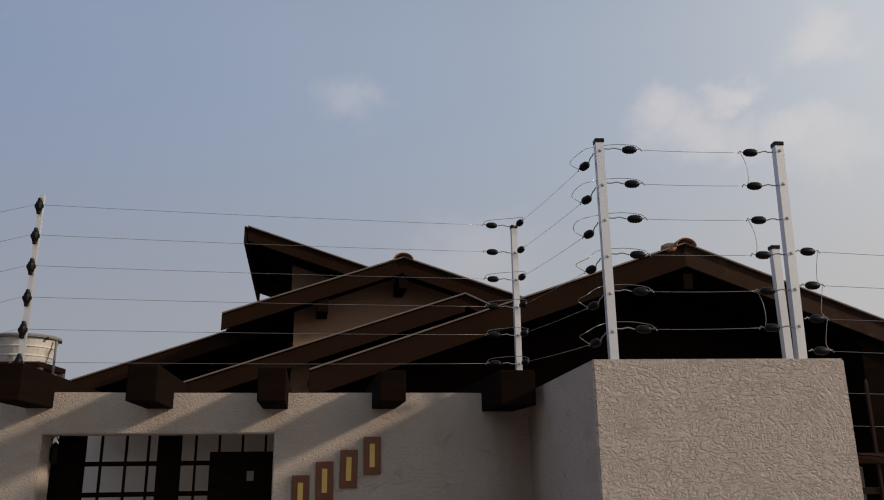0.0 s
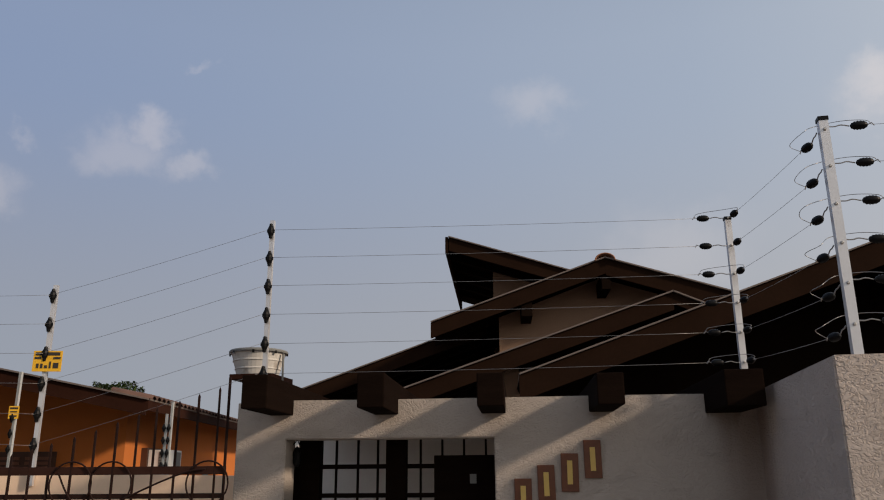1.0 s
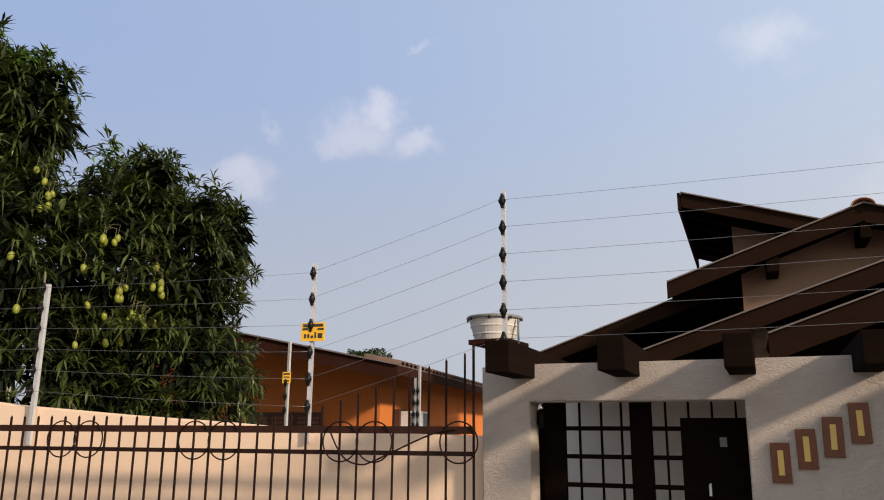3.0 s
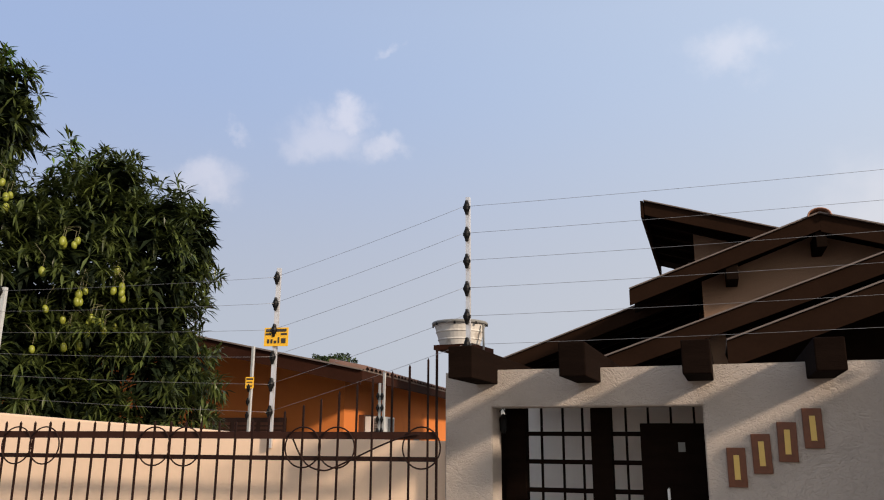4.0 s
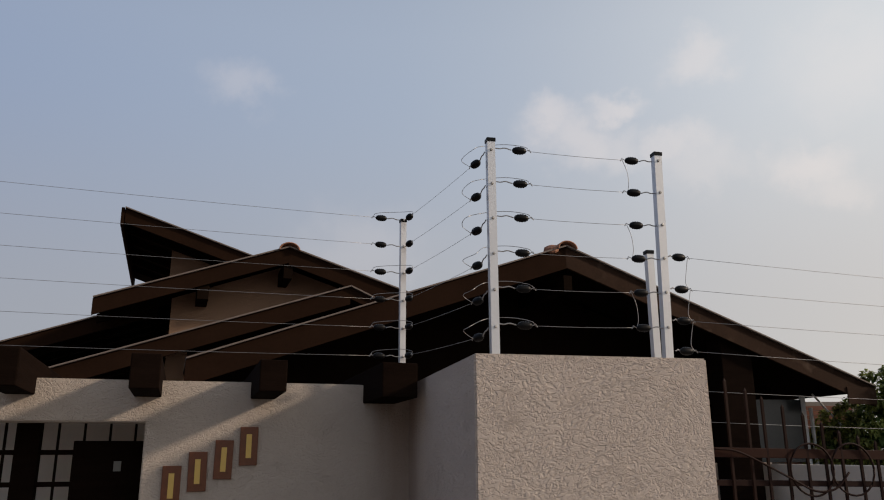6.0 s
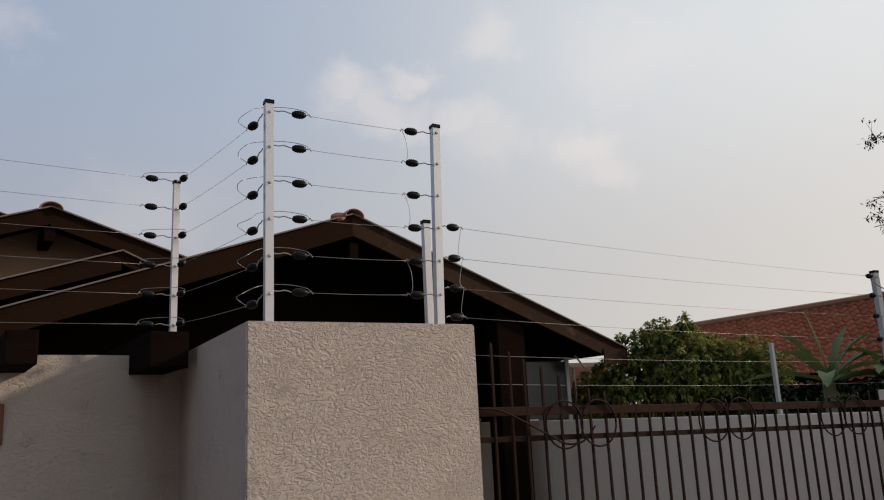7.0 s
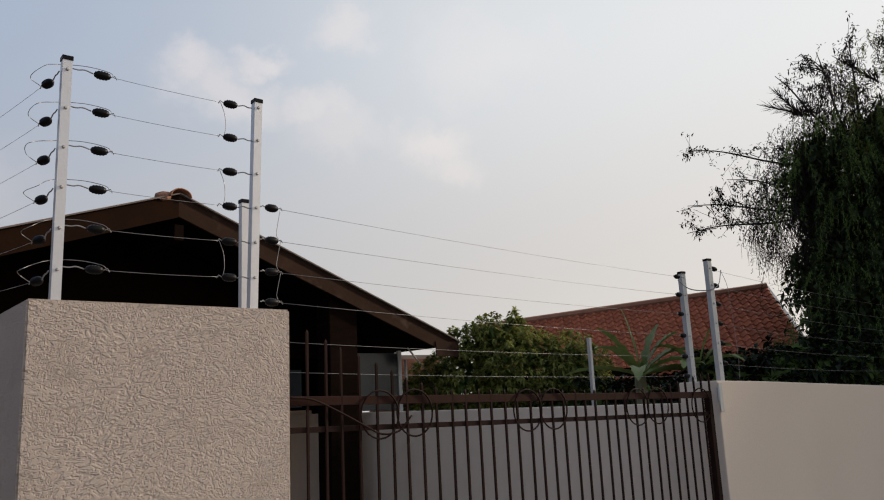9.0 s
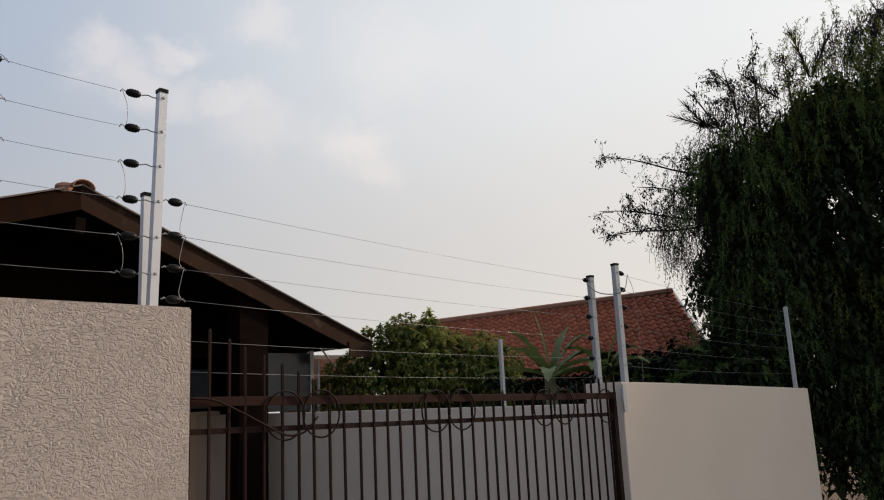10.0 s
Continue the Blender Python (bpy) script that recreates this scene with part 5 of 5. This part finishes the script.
        me = leaf_mesh("dry_leaves", o, RNG.normal(size=o.shape) + np.array([0, 0, -0.5]), np.full(len(o), 0.4), 0.07, 0.024, TWIG)
        crown(tree, "dry_leaves", me)

    spray((-1.0, 0.3, 5.0), (-3.12, 0.0, 5.50), 10, 0.35)
    spray((-1.1, 0.2, 4.35), (-3.25, 0.0, 4.20), 16, 0.55)
    spray((-1.1, 0.2, 4.35), (-3.20, 0.0, 4.62), 14, 0.5)
    spray((-1.0, 0.2, 4.6), (-2.6, 0.0, 4.95), 8, 0.4)
    spray((-0.9, 0.1, 5.4), (-1.15, 0.0, 6.72), 14, 0.5)
    spray((-1.0, 0.1, 5.4), (-1.75, 0.0, 6.45), 9, 0.4)
    spray((-0.7, 0.1, 5.5), (-0.70, 0.0, 6.75), 12, 0.45)
    spray((-0.2, 0.1, 5.7), (-0.25, 0.0, 6.7), 9, 0.45)
    spray((0.9, 0.0, 6.4), (1.15, 0.0, 7.3), 14, 0.5)
    # stiff spiky tufts that stick out of the crown
    for base, tip in (((-1.35, 0.0, 5.75), (-2.05, 0.0, 6.05)), ((-1.45, 0.0, 5.75), (-1.85, 0.0, 6.30)), ((0.02, -0.2, 6.3), (-0.22, -0.3, 7.16)), ((0.05, -0.2, 6.3), (0.42, -0.3, 7.05)), ((-0.4, 0, 6.1), (-0.95, 0, 6.62)), ((0.6, 0, 6.5), (0.85, 0, 7.15))):
        b, t = np.array(base), np.array(tip)
        k = RNG.uniform(0.0, 0.8, (110, 1)) ** 1.3
        o = b + (t - b) * k
        d = (t - b) / np.linalg.norm(t - b) * 1.2 + RNG.normal(size=o.shape) * 0.45
        crown(tree, "spiky_tuft", leaf_mesh("spiky_tuft", o, d, np.full(len(o), 0.05), 0.20, 0.016, TWIG), "stiff spiky dark leaves")
        part("spike", tube([base, tip], 0.018, 5, r_end=0.004), TWIG, tree)
    # trailing wire-thin shoot from the crown's top
    part("shoot", tube([(1.2, 0, 7.1), (0.95, 0, 7.7)], 0.010, 4, r_end=0.006), TWIG, tree)


pepper_tree()


def shrub(x, y, z, lobes, count, leaf, width, label, mat=BUSH_LEAF, per=12, base_z=-0.16, name="shrub"):
    s = thing(name, pose(x, y, base_z), label, "shrub")
    lo = [(a, b, c + z - base_z, rx, ry, rz) for a, b, c, rx, ry, rz in lobes]
    p, v = on_lobes(lo, count, 0.09)
    o, d, dn = rosettes(p, v, per, 0.06)
    crown(s, "foliage", leaf_mesh("foliage", o, d, dn, leaf, width, mat))
    p, v = on_lobes([(a, b, c, rx * 0.75, ry * 0.75, rz * 0.75) for a, b, c, rx, ry, rz in lo], count // 2, 0.1, 0.3)
    o, d, dn = rosettes(p, v, per, 0.08)
    crown(s, "inner_foliage", leaf_mesh("inner_foliage", o, d, dn, leaf * 1.3, width * 1.6, PEPPER_LEAF))
    top = z - base_z
    part("stem", tube(spline([(0, 0, 0), (0.04, 0.02, top * 0.4), (0, 0, top)], 4), 0.06, 7, r_end=0.02), BARK, s, smooth=True)
    return s


# shrub behind the white side wall; local spread runs across the view
sh = shrub(8.0, 7.95, 2.12, [(0.06, -0.06, 0.06, 0.63, 0.58, 0.60), (-0.58, 0.58, -0.06, 0.58, 0.46, 0.52), (0.52, -0.52, 0.0, 0.48, 0.46, 0.52), (-0.23, 0.23, 0.52, 0.25, 0.25, 0.38),
                           (-0.52, 0.52, 0.46, 0.18, 0.18, 0.32), (0.02, 0.0, 0.60, 0.15, 0.15, 0.32), (-0.86, 0.86, -0.17, 0.40, 0.40, 0.40)], 1700, 0.080, 0.034, "leafy green shrub behind the side wall")
for (bx, by, bz), (tx, ty, tz) in (((0, 0, 2.7), (0.02, -0.02, 3.28)), ((-0.34, 0.34, 2.6), (-0.40, 0.40, 3.10)), ((-0.58, 0.58, 2.5), (-0.64, 0.64, 3.05)), ((0.3, -0.3, 2.5), (0.36, -0.36, 2.92))):
    k = RNG.uniform(0, 1, (14, 1))
    pts = np.array((bx, by, bz)) + (np.array((tx, ty, tz)) - np.array((bx, by, bz))) * k
    o, d, dn = rosettes(pts, RNG.normal(size=pts.shape), 9, 0.03)
    crown(sh, "shoot_leaves", leaf_mesh("shoot_leaves", o, d, dn, 0.08, 0.032, BUSH_LEAF))
    part("shoot", tube([(bx, by, bz - 0.3), (tx, ty, tz)], 0.008, 4, r_end=0.003), BARK, sh)
shrub(9.7, 4.9, 1.7, [(0.0, 0.0, 0.2, 0.9, 0.5, 0.45), (0.9, -0.3, 0.3, 0.9, 0.5, 0.5), (-0.9, 0.5, 0.15, 0.6, 0.5, 0.4)], 420, 0.15, 0.06, "dark broad-leaved shrub above the white wall", MANGO_DARK)
shrub(8.3, 7.0, 1.55, [(0.0, 0.0, 0.1, 0.6, 0.6, 0.4), (0.6, -0.5, 0.1, 0.6, 0.5, 0.4)], 260, 0.12, 0.05, "low dark shrub behind the side wall", MANGO_DARK)
shrub(-12.62, 19.5, 4.06, [(0.05, 0.0, 0.0, 0.5, 0.5, 0.22), (-0.5, 0, -0.02, 0.35, 0.4, 0.24)], 95, 0.13, 0.05, "far tree top beyond the orange house", PEPPER_DARK, name="far_tree")


def banana_plant(x, y, scale, leaves, label):
    b = thing("banana_plant", pose(x, y, -0.16), label, "banana plant", "banana plants by the wall")
    part("pseudostem", tube([(0, 0, 0), (0.02, 0.0, 1.0), (0.0, 0.02, 2.25)], 0.09 * scale, 9, r_end=0.05 * scale), BANANA_STEM, b, smooth=True)
    for az, rise, length, curl in leaves:
        bm = bmesh.new()
        a = radians(az)
        n = 22
        rows_v = []
        for i in range(n + 1):
            k = i / n
            out = length * (k * math.cos(radians(rise)) + 0.10 * k * k)
            z = 2.2 + length * (k * math.sin(radians(rise)) - curl * k ** 2.4)
            w = 0.088 * scale * math.sin(math.pi * min(1.0, k * 0.93 + 0.07)) ** 0.6 * RNG.uniform(0.62, 1.08)
            c = Vector((out * math.cos(a), out * math.sin(a), z))
            side = Vector((-math.sin(a), math.cos(a), 0))
            lift = Vector((0, 0, 0.45 * w))
            rows_v.append((bm.verts.new(c + side * w + lift), bm.verts.new(c), bm.verts.new(c - side * w + lift)))
        for p, q in zip(rows_v, rows_v[1:]):
            bm.faces.new((p[0], p[1], q[1], q[0]))
            bm.faces.new((p[1], p[2], q[2], q[1]))
        part("leaf", bm, BANANA_LEAF, b, smooth=True)


banana_plant(7.95, 5.83, 1.3, [(150, 60, 0.85, 0.18), (175, 45, 0.9, 0.35), (120, 84, 0.85, 0.02), (-40, 62, 0.85, 0.3), (-70, 34, 0.8, 0.45), (215, 25, 0.8, 0.5), (-25, 74, 0.75, 0.15), (-50, 15, 0.9, 0.35), (140, 20, 0.9, 0.3), (-30, 45, 0.95, 0.45)], "banana plant with torn broad leaves")
banana_plant(8.45, 5.40, 1.2, [(140, 58, 0.80, 0.45), (-45, 62, 0.75, 0.5), (200, 35, 0.7, 0.5), (-90, 40, 0.7, 0.5), (-20, 30, 0.9, 0.4), (160, 20, 0.8, 0.4), (-60, 78, 0.7, 0.2)], "smaller banana plant with drooping leaves")
